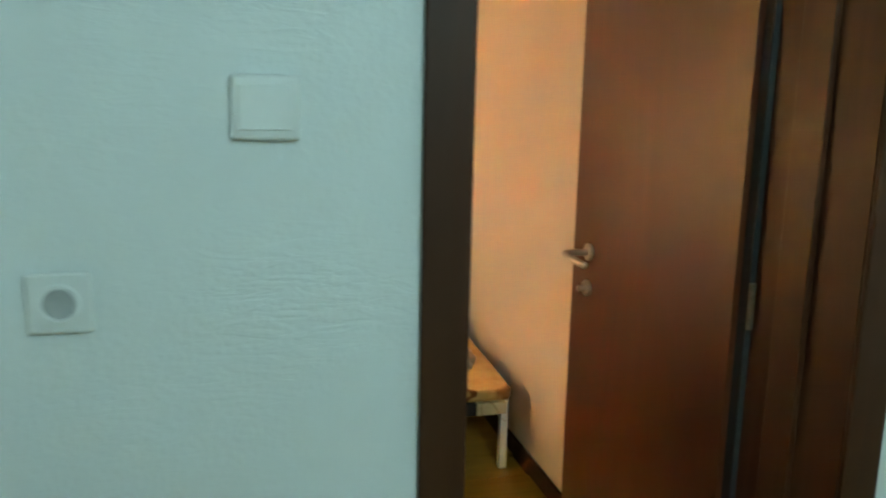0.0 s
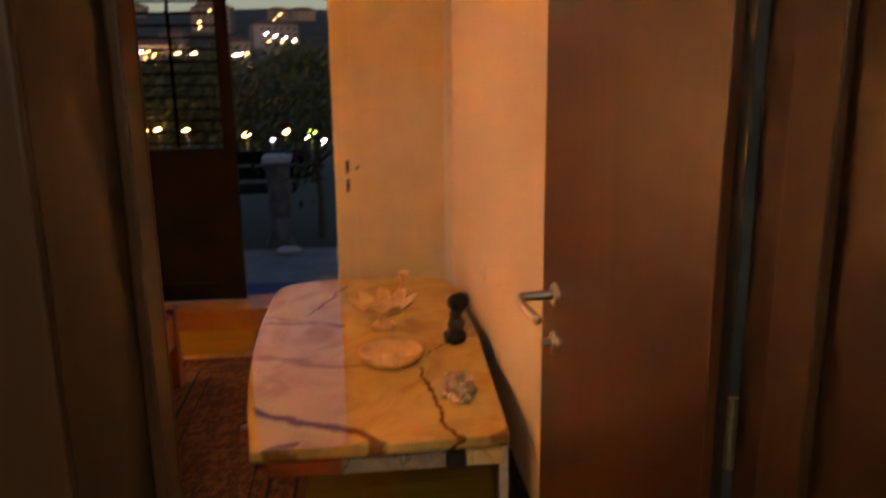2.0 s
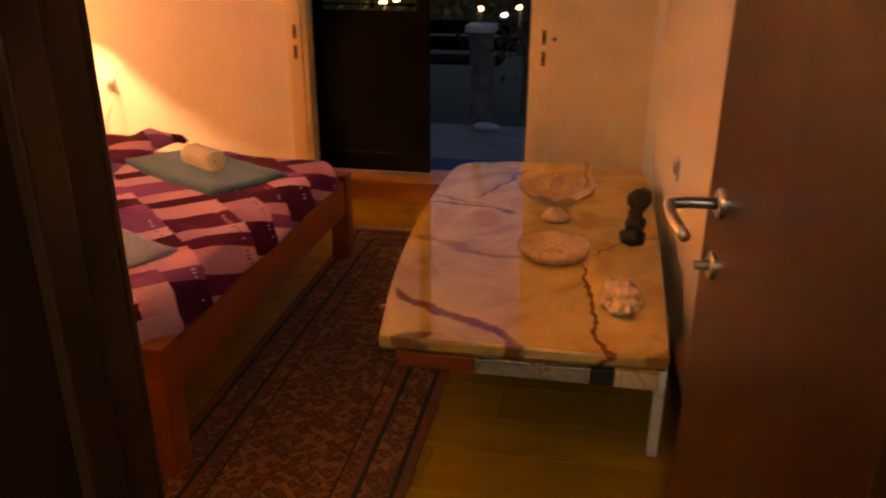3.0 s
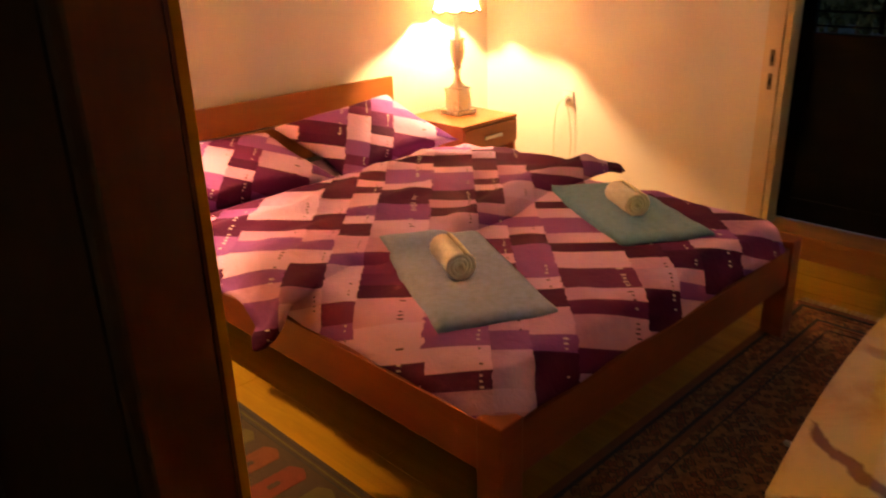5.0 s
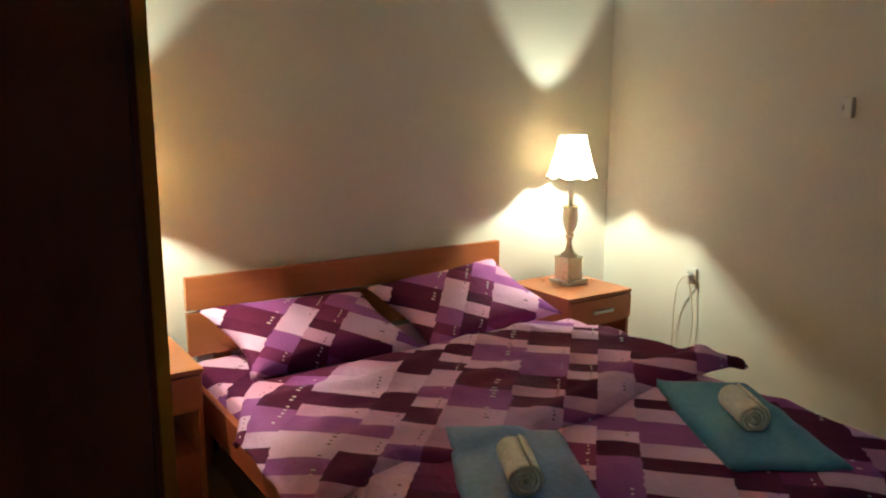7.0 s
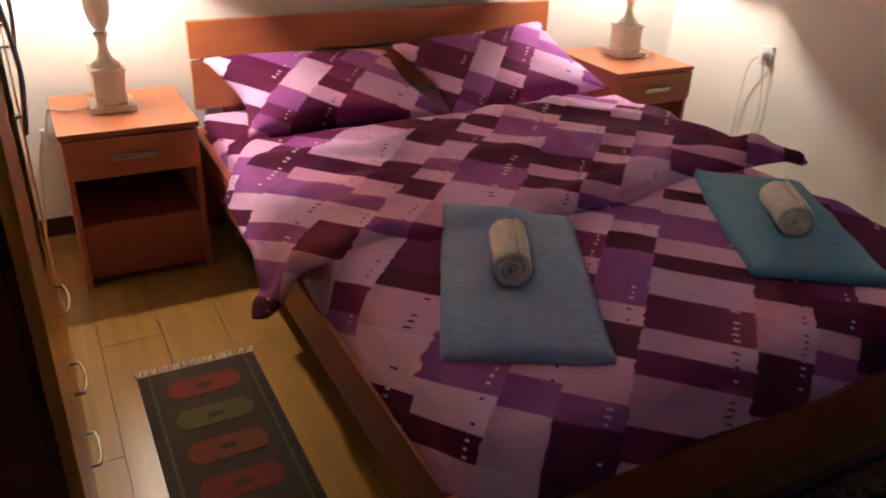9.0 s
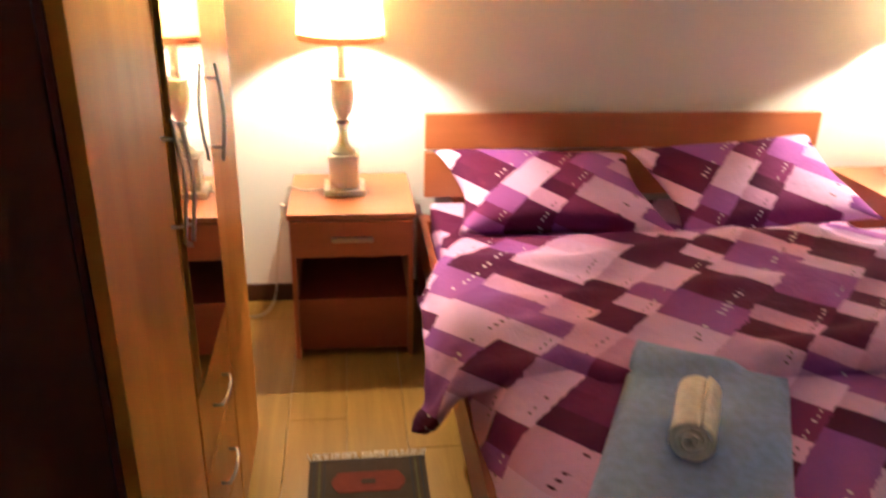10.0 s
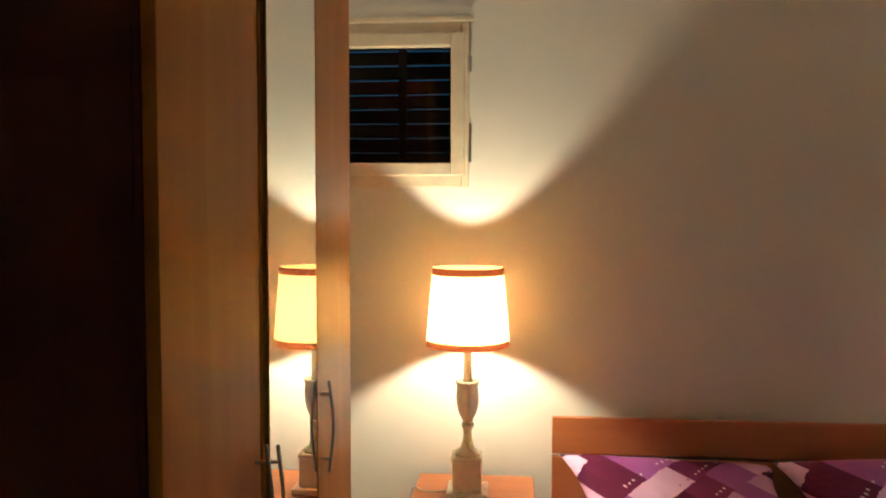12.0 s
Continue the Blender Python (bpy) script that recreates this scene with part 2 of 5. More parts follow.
def patchwork():
    """Printed cloth: stepped bands of oblong patches running cornerwise, each shaded along its length, with rows of small squares."""
    m, nt, b = mat("patchwork_print", 0.85)
    L = nt.links

    def m1(op, a, c=0.0):
        n = nt.nodes.new("ShaderNodeMath")
        n.operation = op
        for i, v in enumerate((a, c)):
            if isinstance(v, (int, float)):
                n.inputs[i].default_value = v
            else:
                L.new(v, n.inputs[i])
        return n.outputs[0]

    def chance(i, j, k):
        c = nt.nodes.new("ShaderNodeCombineXYZ")
        for n, v in enumerate((i, j, k)):
            if isinstance(v, (int, float)):
                c.inputs[n].default_value = v
            else:
                L.new(v, c.inputs[n])
        w = nt.nodes.new("ShaderNodeTexWhiteNoise")
        L.new(c.outputs[0], w.inputs["Vector"])
        return w.outputs["Value"]

    # the cloth bends over the edges: height runs on into the two flat directions
    sep = nt.nodes.new("ShaderNodeSeparateXYZ")
    L.new(coords(nt), sep.inputs[0])
    x, y = m1("ADD", sep.outputs[0], sep.outputs[2]), m1("ADD", sep.outputs[1], sep.outputs[2])
    p = m1("MULTIPLY", m1("SUBTRACT", x, y), 0.7071)
    q = m1("MULTIPLY", m1("ADD", x, y), 0.7071)
    frayed = m1("MULTIPLY", m1("SUBTRACT", noisy(nt, coords(nt), 38, 3, 0.6), 0.5), 0.16)
    along = m1("ADD", m1("ADD", m1("DIVIDE", p, 0.160), frayed), m1("MULTIPLY", m1("SINE", m1("MULTIPLY", p, 11.0)), 0.28))
    col = m1("FLOOR", along)
    step = m1("ADD", m1("MULTIPLY", col, 0.37), m1("MULTIPLY", chance(col, 3.0, 0.0), 0.85))
    across = m1("ADD", m1("ADD", m1("DIVIDE", q, 0.122), step), m1("MULTIPLY", m1("SINE", m1("ADD", m1("MULTIPLY", q, 14.0), m1("MULTIPLY", col, 2.1))), 0.26))
    row = m1("FLOOR", across)
    fa, fc = m1("FRACT", along), m1("FRACT", across)
    beat = m1("FRACT", m1("MULTIPLY", m1("ADD", row, 0.5), 0.25))
    dark, mid, pale, rose = (0.100, 0.013, 0.068), (0.33, 0.105, 0.42), (0.83, 0.54, 0.86), (0.77, 0.43, 0.72)
    tone = ramp(nt, beat, [(0.0, dark), (0.25, pale), (0.50, mid), (0.75, rose)], "CONSTANT")
    other = ramp(nt, chance(col, row, 2.0), [(0.0, dark), (0.34, pale), (0.62, mid), (0.80, (0.19, 0.03, 0.14))], "CONSTANT")
    swap = ramp(nt, chance(col, row, 7.0), [(0.0, (0, 0, 0)), (0.62, (1, 1, 1))], "CONSTANT")
    colour = mixed(nt, swap, tone, other)
    # brushed shading from one end of a patch to the other
    brush = m1("ADD", fa, m1("MULTIPLY", m1("SUBTRACT", noisy(nt, coords(nt, (1, 1, 1)), 30, 3), 0.5), 0.5))
    colour = mixed(nt, m1("MULTIPLY", chance(col, row, 5.0), 0.75), colour, ramp(nt, brush, [(0.1, (0.52, 0.38, 0.55)), (0.9, (1, 1, 1))]), "MULTIPLY")
    # short rows of small squares
    fine = m1("DIVIDE", q, 0.026)
    hit = m1("MULTIPLY", m1("LESS_THAN", m1("ABSOLUTE", m1("SUBTRACT", m1("FRACT", fine), 0.5)), 0.17),
             m1("LESS_THAN", m1("ABSOLUTE", m1("SUBTRACT", fa, 0.78)), 0.030))
    hit = m1("MULTIPLY", hit, m1("GREATER_THAN", chance(col, row, 11.0), 0.45))
    hit = m1("MULTIPLY", hit, m1("GREATER_THAN", chance(m1("FLOOR", fine), col, 13.0), 0.35))
    bw = nt.nodes.new("ShaderNodeRGBToBW")
    L.new(colour, bw.inputs[0])
    tint = ramp(nt, bw.outputs[0], [(0.0, (0.85, 0.76, 0.84)), (0.22, (0.10, 0.02, 0.06))], "CONSTANT")
    colour = mixed(nt, hit, colour, tint)
    L.new(colour, b.inputs["Base Color"])
    b.inputs["Specular IOR Level"].default_value = 0.12
    bump(nt, b, noisy(nt, coords(nt), 14, 4, 0.6, 0.5), 0.6, 0.014)
    return m


PRINT = patchwork()


def shade_cloth(name, colour):
    m = bpy.data.materials.new(name)
    m.use_nodes = True
    nt = m.node_tree
    nt.nodes.remove(nt.nodes["Principled BSDF"])
    v = noisy(nt, coords(nt, (1, 1, 1)), 90, 3)
    c = ramp(nt, v, [(0.3, tuple(x * 0.94 for x in colour)), (0.7, colour)])
    d, t = nt.nodes.new("ShaderNodeBsdfDiffuse"), nt.nodes.new("ShaderNodeBsdfTranslucent")
    mx = nt.nodes.new("ShaderNodeMixShader")
    mx.inputs[0].default_value = 0.60
    for s in (d, t):
        nt.links.new(c, s.inputs["Color"])
    nt.links.new(d.outputs[0], mx.inputs[1])
    nt.links.new(t.outputs[0], mx.inputs[2])
    nt.links.new(mx.outputs[0], nt.nodes["Material Output"].inputs["Surface"])
    return m


SHADE = shade_cloth("shade_cloth", (0.93, 0.59, 0.20))
TRIM_DARK = shade_cloth("shade_binding", (0.10, 0.040, 0.020))
SHADE_PALE = shade_cloth("pale_shade_cloth", (0.93, 0.74, 0.45))
MIRROR = mat("mirror", 0.02, 1.0)[0]
MIRROR.node_tree.nodes["Principled BSDF"].inputs["Base Color"].default_value = (0.86, 0.88, 0.86, 1)
GLASS = mat("glass", 0.02)[0]
GLASS.node_tree.nodes["Principled BSDF"].inputs["Transmission Weight"].default_value = 1.0
GLASS.node_tree.nodes["Principled BSDF"].inputs["IOR"].default_value = 1.45


def glow(name, colour, strength):
    m = bpy.data.materials.new(name)
    m.use_nodes = True
    b = m.node_tree.nodes["Principled BSDF"]
    b.inputs["Base Color"].default_value = (*colour, 1)
    b.inputs["Emission Color"].default_value = (*colour, 1)
    b.inputs["Emission Strength"].default_value = strength
    return m


# ---------------------------------------------------------------- mesh helpers
def mesh_of(bm, name, material, smooth=False):
    me = bpy.data.meshes.new(name)
    bm.normal_update()
    bm.to_mesh(me)
    bm.free()
    if material:
        me.materials.append(material)
    if smooth:
        for p in me.polygons:
            p.use_smooth = True
    return me


def part(name, bm, material, parent, label="", smooth=False):
    ob = new(name, mesh_of(bm, name, material, smooth))
    ob.parent = parent
    if label:
        ob["label"] = label
    return ob


def thing(name, label, category, at=(0, 0, 0), group="", kind="", turn=0):
    ob = new(name)
    ob.empty_display_size = 0.1
    ob.location = at
    ob.rotation_euler = (0, 0, radians(turn))
    return tagged(ob, label, category, group, kind)


def solid(name, bm, material, label, category, kind="", smooth=False, group=""):
    return tagged(new(name, mesh_of(bm, name, material, smooth)), label, category, group, kind)


def box(x0, x1, y0, y1, z0, z1, bevel=0.0, bm=None, segments=2):
    own = bmesh.new()
    bmesh.ops.create_cube(own, size=1)
    for v in own.verts:
        v.co = Vector(((x0 + x1) / 2 + v.co.x * (x1 - x0), (y0 + y1) / 2 + v.co.y * (y1 - y0), (z0 + z1) / 2 + v.co.z * (z1 - z0)))
    if bevel:
        bmesh.ops.bevel(own, geom=own.edges[:], offset=bevel, segments=segments, affect="EDGES", profile=0.6)
    if bm is None:
        return own
    return join(bm, own)


def join(bm, own):
    me = bpy.data.meshes.new("tmp")
    own.to_mesh(me)
    own.free()
    bm.from_mesh(me)
    bpy.data.meshes.remove(me)
    return bm


def lathe(profile, steps=32, centre=(0, 0, 0), cap=True, wave=None):
    bm = bmesh.new()
    rings = []
    for r, z in profile:
        ring = []
        for i in range(steps):
            a = 2 * math.pi * i / steps
            rr, zz = (r, z) if wave is None else wave(r, z, a)
            ring.append(bm.verts.new((centre[0] + rr * math.cos(a), centre[1] + rr * math.sin(a), centre[2] + zz)))
        rings.append(ring)
    for lo, hi in zip(rings, rings[1:]):
        for i in range(steps):
            j = (i + 1) % steps
            bm.faces.new((lo[i], lo[j], hi[j], hi[i]))
    if cap:
        bm.faces.new(list(reversed(rings[0])))
        bm.faces.new(rings[-1])
    return bm


def tube(points, radius, steps=8, bm=None):
    bm = bm or bmesh.new()
    pts = [Vector(p) for p in points]
    rings = []
    for i, p in enumerate(pts):
        d = (pts[min(i + 1, len(pts) - 1)] - pts[max(i - 1, 0)]).normalized()
        up = Vector((0, 0, 1)) if abs(d.z) < 0.95 else Vector((1, 0, 0))
        s = d.cross(up).normalized()
        u = s.cross(d)
        r = radius(i / (len(pts) - 1)) if callable(radius) else radius
        rings.append([bm.verts.new(p + r * (math.cos(2 * math.pi * k / steps) * s + math.sin(2 * math.pi * k / steps) * u)) for k in range(steps)])
    for lo, hi in zip(rings, rings[1:]):
        for k in range(steps):
            j = (k + 1) % steps
            bm.faces.new((lo[k], lo[j], hi[j], hi[k]))
    bm.faces.new(list(reversed(rings[0])))
    bm.faces.new(rings[-1])
    return bm


def curve_points(points, n=16):
    """Points along a smooth line through the given ones."""
    p = [Vector(q) for q in points]
    p = [2 * p[0] - p[1]] + p + [2 * p[-1] - p[-2]]
    out = []
    for i in range(1, len(p) - 2):
        for k in range(n):
            t = k / n
            out.append(0.5 * (2 * p[i] + (p[i + 1] - p[i - 1]) * t + (2 * p[i - 1] - 5 * p[i] + 4 * p[i + 1] - p[i + 2]) * t * t
                              + (3 * p[i] - p[i - 1] - 3 * p[i + 1] + p[i + 2]) * t ** 3))
    out.append(p[-2])
    return out


def grid(nx, ny, place):
    bm = bmesh.new()
    v = [[bm.verts.new(place(i / nx, j / ny)) for j in range(ny + 1)] for i in range(nx + 1)]
    for i in range(nx):
        for j in range(ny):
            bm.faces.new((v[i][j], v[i + 1][j], v[i + 1][j + 1], v[i][j + 1]))
    return bm


# ---------------------------------------------------------------- structure
XW, XE, YN, YS, TOP = -1.09, 2.51, 0.0, -3.80, 2.65
HX = -1.40                       # the hall's face of the thick wall
CUT = HX + 0.02
D0, D1, DTOP = -3.02, -3.735, 2.04   # hall doorway
E0, E1, ETOP, EBOT = -1.86, -3.145, 2.135, 0.13   # terrace doorway
W0, W1, WZ0, WZ1 = -0.92, -0.332, 1.712, 2.356     # small window
T = 0.25

bm = box(XW - 0.31, W0, YN, YN + T, 0, TOP)
box(W1, XE + T, YN, YN + T, 0, TOP, bm=bm)
box(W0, W1, YN, YN + T, 0, WZ0, bm=bm)
box(W0, W1, YN, YN + T, WZ1, TOP, bm=bm)
solid("wall_north", bm, WALL, "cream painted plaster wall behind the bed", "wall", "structure")
bm = box(XE, XE + T, E0, YN, 0, TOP)
box(XE, XE + T, YS, E1, 0, TOP, bm=bm)
box(XE, XE + T, E1, E0, ETOP, TOP, bm=bm)
box(XE + 0.06, XE + T, E1, E0, -0.1, EBOT - 0.03, bm=bm)
solid("wall_east", bm, WALL, "cream painted plaster wall with the terrace doorway", "wall", "structure")
solid("wall_south", box(CUT, XE + T, YS - T, YS, 0, TOP), WALL, "cream painted plaster wall behind the stone table", "wall", "structure")
G0, G1, GTOP = D0 + 0.02, D1 - 0.02, DTOP + 0.02   # the rough opening behind the lining
bm = box(CUT, XW, G0, YN, 0, TOP)
box(CUT, XW, YS, G1, 0, TOP, bm=bm)
box(CUT, XW, G1, G0, GTOP, TOP, bm=bm)
solid("wall_west", bm, WALL, "cream painted thick wall with the bedroom doorway", "wall", "structure")
bm = box(HX, CUT, G0, -1.0, 0, TOP)
box(HX, CUT, -5.2, G1, 0, TOP, bm=bm)
box(HX, CUT, G1, G0, GTOP, TOP, bm=bm)
solid("wall_hall_east", bm, WALL_HALL, "rough white trowelled plaster wall of the hall", "wall", "structure")
solid("wall_hall_west", box(-4.0, -3.85, -5.2, -1.0, 0, TOP), WALL_HALL, "rough white plaster wall of the hall", "wall", "structure")
solid("wall_hall_north", box(-4.0, HX, -1.0, -0.85, 0, TOP), WALL_HALL, "rough white plaster wall closing the hall", "wall", "structure")
solid("wall_hall_south", box(-4.0, HX, -5.35, -5.2, 0, TOP), WALL_HALL, "rough white plaster wall closing the hall", "wall", "structure")
bm = box(-4.0, CUT, -5.35, -0.85, TOP, TOP + 0.15)
box(CUT, XE + T, YS - T, YN + T, TOP, TOP + 0.15, bm=bm)
solid("ceiling", bm, CEIL, "plain white painted ceiling", "ceiling", "structure")
bm = box(-4.0, CUT, -5.35, -0.85, -0.12, -0.012)
box(CUT, XE + 0.06, YS - T, YN + T, -0.12, -0.012, bm=bm)
solid("floor", bm, FLOORWOOD, "oak laminate floor", "floor", "structure")
floor = bpy.data.objects["floor"]


# ---------------------------------------------------------------- hall doorway
door_1 = thing("door_1", "reddish brown veneer door standing open into the bedroom", "door", kind="structure")
frame_1 = part("door_frame", box(HX, XW, D0, G0, 0, GTOP), JAMBWOOD, door_1, "brown veneer door lining")
box(HX, XW, G1, D1, 0, GTOP, bm=(fb := bmesh.new()))
part("door_frame", fb, JAMBWOOD, door_1)
part("door_frame", box(HX, XW, D1, D0, DTOP, GTOP), JAMBWOOD, door_1)
for y0, y1 in ((D0, D0 + 0.075), (D1 - 0.078, D1)):
    part("casing", box(HX - 0.014, HX - 0.001, y0, y1, 0, DTOP + 0.075, 0.004), JAMBWOOD, door_1)
part("casing", box(HX - 0.014, HX - 0.001, D1, D0, DTOP, DTOP + 0.075, 0.004), JAMBWOOD, door_1)
part("casing", box(XW + 0.001, XW + 0.014, D0, D0 + 0.07, 0, DTOP + 0.07, 0.004), JAMBWOOD, door_1)
part("casing", box(XW + 0.001, XW + 0.014, D1, D0, DTOP, DTOP + 0.07, 0.004), JAMBWOOD, door_1)
part("door_stop", box(-1.20, -1.155, D0 - 0.014, D0 - 0.0005, 0, DTOP - 0.001, 0.003), JAMBWOOD, door_1)
part("door_stop", box(-1.285, -1.20, D1 + 0.0005, D1 + 0.014, 0, DTOP - 0.001, 0.003), JAMBWOOD, door_1)
part("threshold", box(HX - 0.005, XW, D1, D0, -0.011, 0.006, 0.003), JAMBWOOD, door_1)

leaf = thing("door_leaf", "reddish brown veneer door leaf standing open", "door", (-1.118, -3.705, 0.008), turn=3.9)
part("panel", box(0.026, 0.747, -0.04, 0, 0, 2.02, 0.002), DOORWOOD, leaf)
# black on this step paints the darkness of the gap at the hinges
part("rebate", box(0.0, 0.0255, -0.039, -0.015, 0.001, 2.019), BLACK, leaf, "stepped rebate blackened for the shaded hinge gap")
part("edge_strip", box(-0.0015, -0.0002, -0.034, -0.017, 0.001, 2.019), EDGE_SHADED, leaf, "hinge edge strip with the gap's shade in its colour")


def lever(parent):
    x, z = 0.652, 1.045
    h = part("handle", tube(curve_points([(x, 0.008, z), (x, 0.068, z), (x - 0.012, 0.083, z - 0.002), (x - 0.06, 0.085, z - 0.006), (x - 0.118, 0.076, z - 0.014)], 6),
                            lambda s: 0.0095, 12), STEEL, parent, "brushed steel lever handle", True)
    for zz, r in ((z, 0.025), (z - 0.106, 0.024)):
        b = lathe([(r, 0), (r, 0.006), (r - 0.004, 0.009)], 24)
        for v in b.verts:
            v.co = Vector((x + v.co.x, v.co.z, zz + v.co.y))
        part("rose", b, STEEL, parent, smooth=False)
    b = lathe([(0.0085, 0), (0.0085, 0.030), (0.007, 0.032)], 16)
    for v in b.verts:
        v.co = Vector((x + v.co.x, v.co.z, z - 0.106 + v.co.y))
    part("lock_cylinder", b, STEEL, parent)
    part("lock_plate", box(0.747, 0.749, -0.03, -0.01, z - 0.16, z + 0.06), STEEL, parent)


lever(leaf)
for z in (0.25, 1.05, 1.85):
    part("hinge", tube([(-0.006, -0.02, z - 0.05), (-0.006, -0.02, z + 0.05)], 0.007, 10), DULLSTEEL, leaf)

# hall switch and socket
sw = thing("light_switch", "square white plastic rocker switch on rough plaster", "light switch", (HX, -2.726, 1.455))
part("plate", box(-0.014, -0.0005, -0.046, 0.046, -0.044, 0.044, 0.009, segments=4), PLASTIC, sw)
part("rocker", box(-0.018, -0.0135, -0.036, 0.036, -0.030, 0.030, 0.002), PLASTIC, sw)


def wall_socket(at, turn, cover=True):
    so = thing("wall_socket", "square white plastic wall socket", "socket", at, turn=turn)
    bmh = box(-0.012, -0.0005, -0.041, 0.041, -0.041, 0.041, 0.006, segments=3)
    part("plate", bmh, PLASTIC, so)
    ring = lathe([(0.027, 0), (0.027, 0.006), (0.022, 0.006), (0.020, 0.0015)], 24)
    for v in ring.verts:
        v.co = Vector((-0.012 - v.co.z, v.co.x, v.co.y))
    part("recess", ring, PLASTIC, so)
    well = lathe([(0.0195, 0), (0.0195, 0.0025)], 24)
    for v in well.verts:
        v.co = Vector((-0.012 - v.co.z, v.co.x, v.co.y))
    part("well", well, WELL_SHADED, so, "contact well with its shadow put in as grey")
    return so


wall_socket((HX, -2.455, 1.195), 0)
wall_socket((1.325, YS, 0.615), -90)
wall_socket((XE, -0.642, 0.632), 0)

# ---------------------------------------------------------------- terrace doorway
door_2 = thing("door_2", "cream painted terrace doorway standing open at dusk", "door", kind="structure")
for y0, y1 in ((E0 - 0.002, E0 + 0.08), (E1 - 0.085, E1 + 0.002)):
    part("casing", box(XE - 0.016, XE - 0.001, y0, y1, 0.0, ETOP + 0.065, 0.004), CREAM, door_2)
part("casing", box(XE - 0.016, XE - 0.001, E1 + 0.003, E0 - 0.003, ETOP, ETOP + 0.065, 0.004), CREAM, door_2)
for y0, y1 in ((E0 - 0.03, E0 - 0.0005), (E1 + 0.0005, E1 + 0.03)):
    part("lining", box(XE, XE + 0.10, y0, y1, EBOT, ETOP - 0.0005, 0.002), CREAM, door_2)
part("lining", box(XE, XE + 0.10, E1 + 0.03, E0 - 0.03, ETOP - 0.03, ETOP - 0.001), CREAM, door_2)
part("sill", box(XE - 0.03, XE + T + 0.02, E1 + 0.001, E0 - 0.001, EBOT - 0.03, EBOT, 0.005), SILLWOOD, door_2, "golden wooden sill board")
part("riser", box(XE + 0.0, XE + 0.058, E1 + 0.001, E0 - 0.001, -0.011, EBOT - 0.031), SILLWOOD, door_2, "reddish wooden step riser")
for y in (E0 + 0.035, E1 - 0.045):
    for z in (0.845, 0.955):
        p = part("strike_plate", box(XE - 0.0185, XE - 0.0165, y - 0.011, y + 0.011, z - 0.038, z + 0.038, 0.001), DULLSTEEL, door_2, "worn metal strike plate")
        part("slot", box(XE - 0.0195, XE - 0.0187, y - 0.006, y + 0.006, z - 0.016, z + 0.016), BLACK, p)
part("side_panel", box(XE - 0.012, XE - 0.001, YS + 0.05, E1 - 0.087, 0.0, ETOP + 0.03, 0.003), CREAM, door_2, "closed cream side leaf")
part("knob", lathe([(0.006, 0), (0.006, 0.02), (0.011, 0.024), (0.011, 0.034), (0.006, 0.038)], 16), DULLSTEEL, door_2).matrix_basis = pose(XE - 0.012, E1 - 0.10, 0.95, 0, -90, 0)

# dark wooden shutter leaf, louvres above a solid panel
SX = XE + 0.17
sh = thing("shutter", "dark brown wooden shutter leaf with louvres above", "shutter", (SX, 0, 0))
S0, S1 = E0 - 0.002, -2.545
part("stile", box(-0.02, 0.02, S0 - 0.07, S0, EBOT + 0.01, ETOP - 0.01, 0.003), SHUTTER, sh)
part("stile", box(-0.02, 0.02, S1, S1 + 0.07, EBOT + 0.01, ETOP - 0.01, 0.003), SHUTTER, sh)
for z0, z1 in ((EBOT + 0.01, EBOT + 0.12), (0.98, 1.06), (ETOP - 0.09, ETOP - 0.01)):
    part("rail", box(-0.018, 0.018, S1 + 0.07, S0 - 0.07, z0, z1, 0.002), SHUTTER, sh)
part("panel", box(-0.008, 0.008, S1 + 0.07, S0 - 0.07, EBOT + 0.12, 0.98), SHUTTER, sh)
slat = None
for k in range(15):
    z = 1.09 + k * 0.066
    b = box(-0.018, 0.018, S1 + 0.07, S0 - 0.07, -0.003, 0.003)
    ob = part("slat", b, SHUTTER, sh) if slat is None else new("slat", slat.data)
    if slat is None:
        slat = ob
    ob.parent = sh
    ob.matrix_basis = pose(0, 0, z, 0, 12, 0)
part("tilt_bar", box(-0.028, -0.021, -2.235, -2.215, 1.07, ETOP - 0.1), SHUTTER, sh)

# ---------------------------------------------------------------- small window over the west lamp
win = thing("window_1", "small cream wooden window with a dark shutter outside", "window", kind="structure")
for x0, x1, z0, z1 in ((W0, W0 + 0.03, WZ0, WZ1), (W1 - 0.03, W1, WZ0, WZ1)):
    part("window_frame", box(x0 + 0.0005, x1 - 0.0005, -0.012, 0.09, z0 + 0.001, z1 - 0.001, 0.003), WINPAINT, win)
for z0, z1 in ((WZ0, WZ0 + 0.052), (WZ1 - 0.045, WZ1)):
    part("window_frame", box(W0 + 0.031, W1 - 0.031, -0.012, 0.09, z0 + 0.001, z1 - 0.001, 0.003), WINPAINT, win)
part("window_sill", box(W0 - 0.01, W1 + 0.02, -0.028, -0.013, WZ1 + 0.002, WZ1 + 0.02, 0.003), WINPAINT, win, "narrow white top ledge")
GX0, GX1, GZ0, GZ1 = -0.834, -0.404, 1.808, 2.266
sash = part("sash", box(GX0 - 0.055, GX0, -0.022, 0.03, GZ0 - 0.05, GZ1 + 0.05, 0.004), WINPAINT, win)
part("sash", box(GX1, GX1 + 0.055, -0.022, 0.03, GZ0 - 0.05, GZ1 + 0.05, 0.004), WINPAINT, win)
part("sash", box(GX0, GX1, -0.021, 0.03, GZ0 - 0.05, GZ0, 0.004), WINPAINT, win)
part("sash", box(GX0, GX1, -0.021, 0.03, GZ1, GZ1 + 0.05, 0.004), WINPAINT, win)
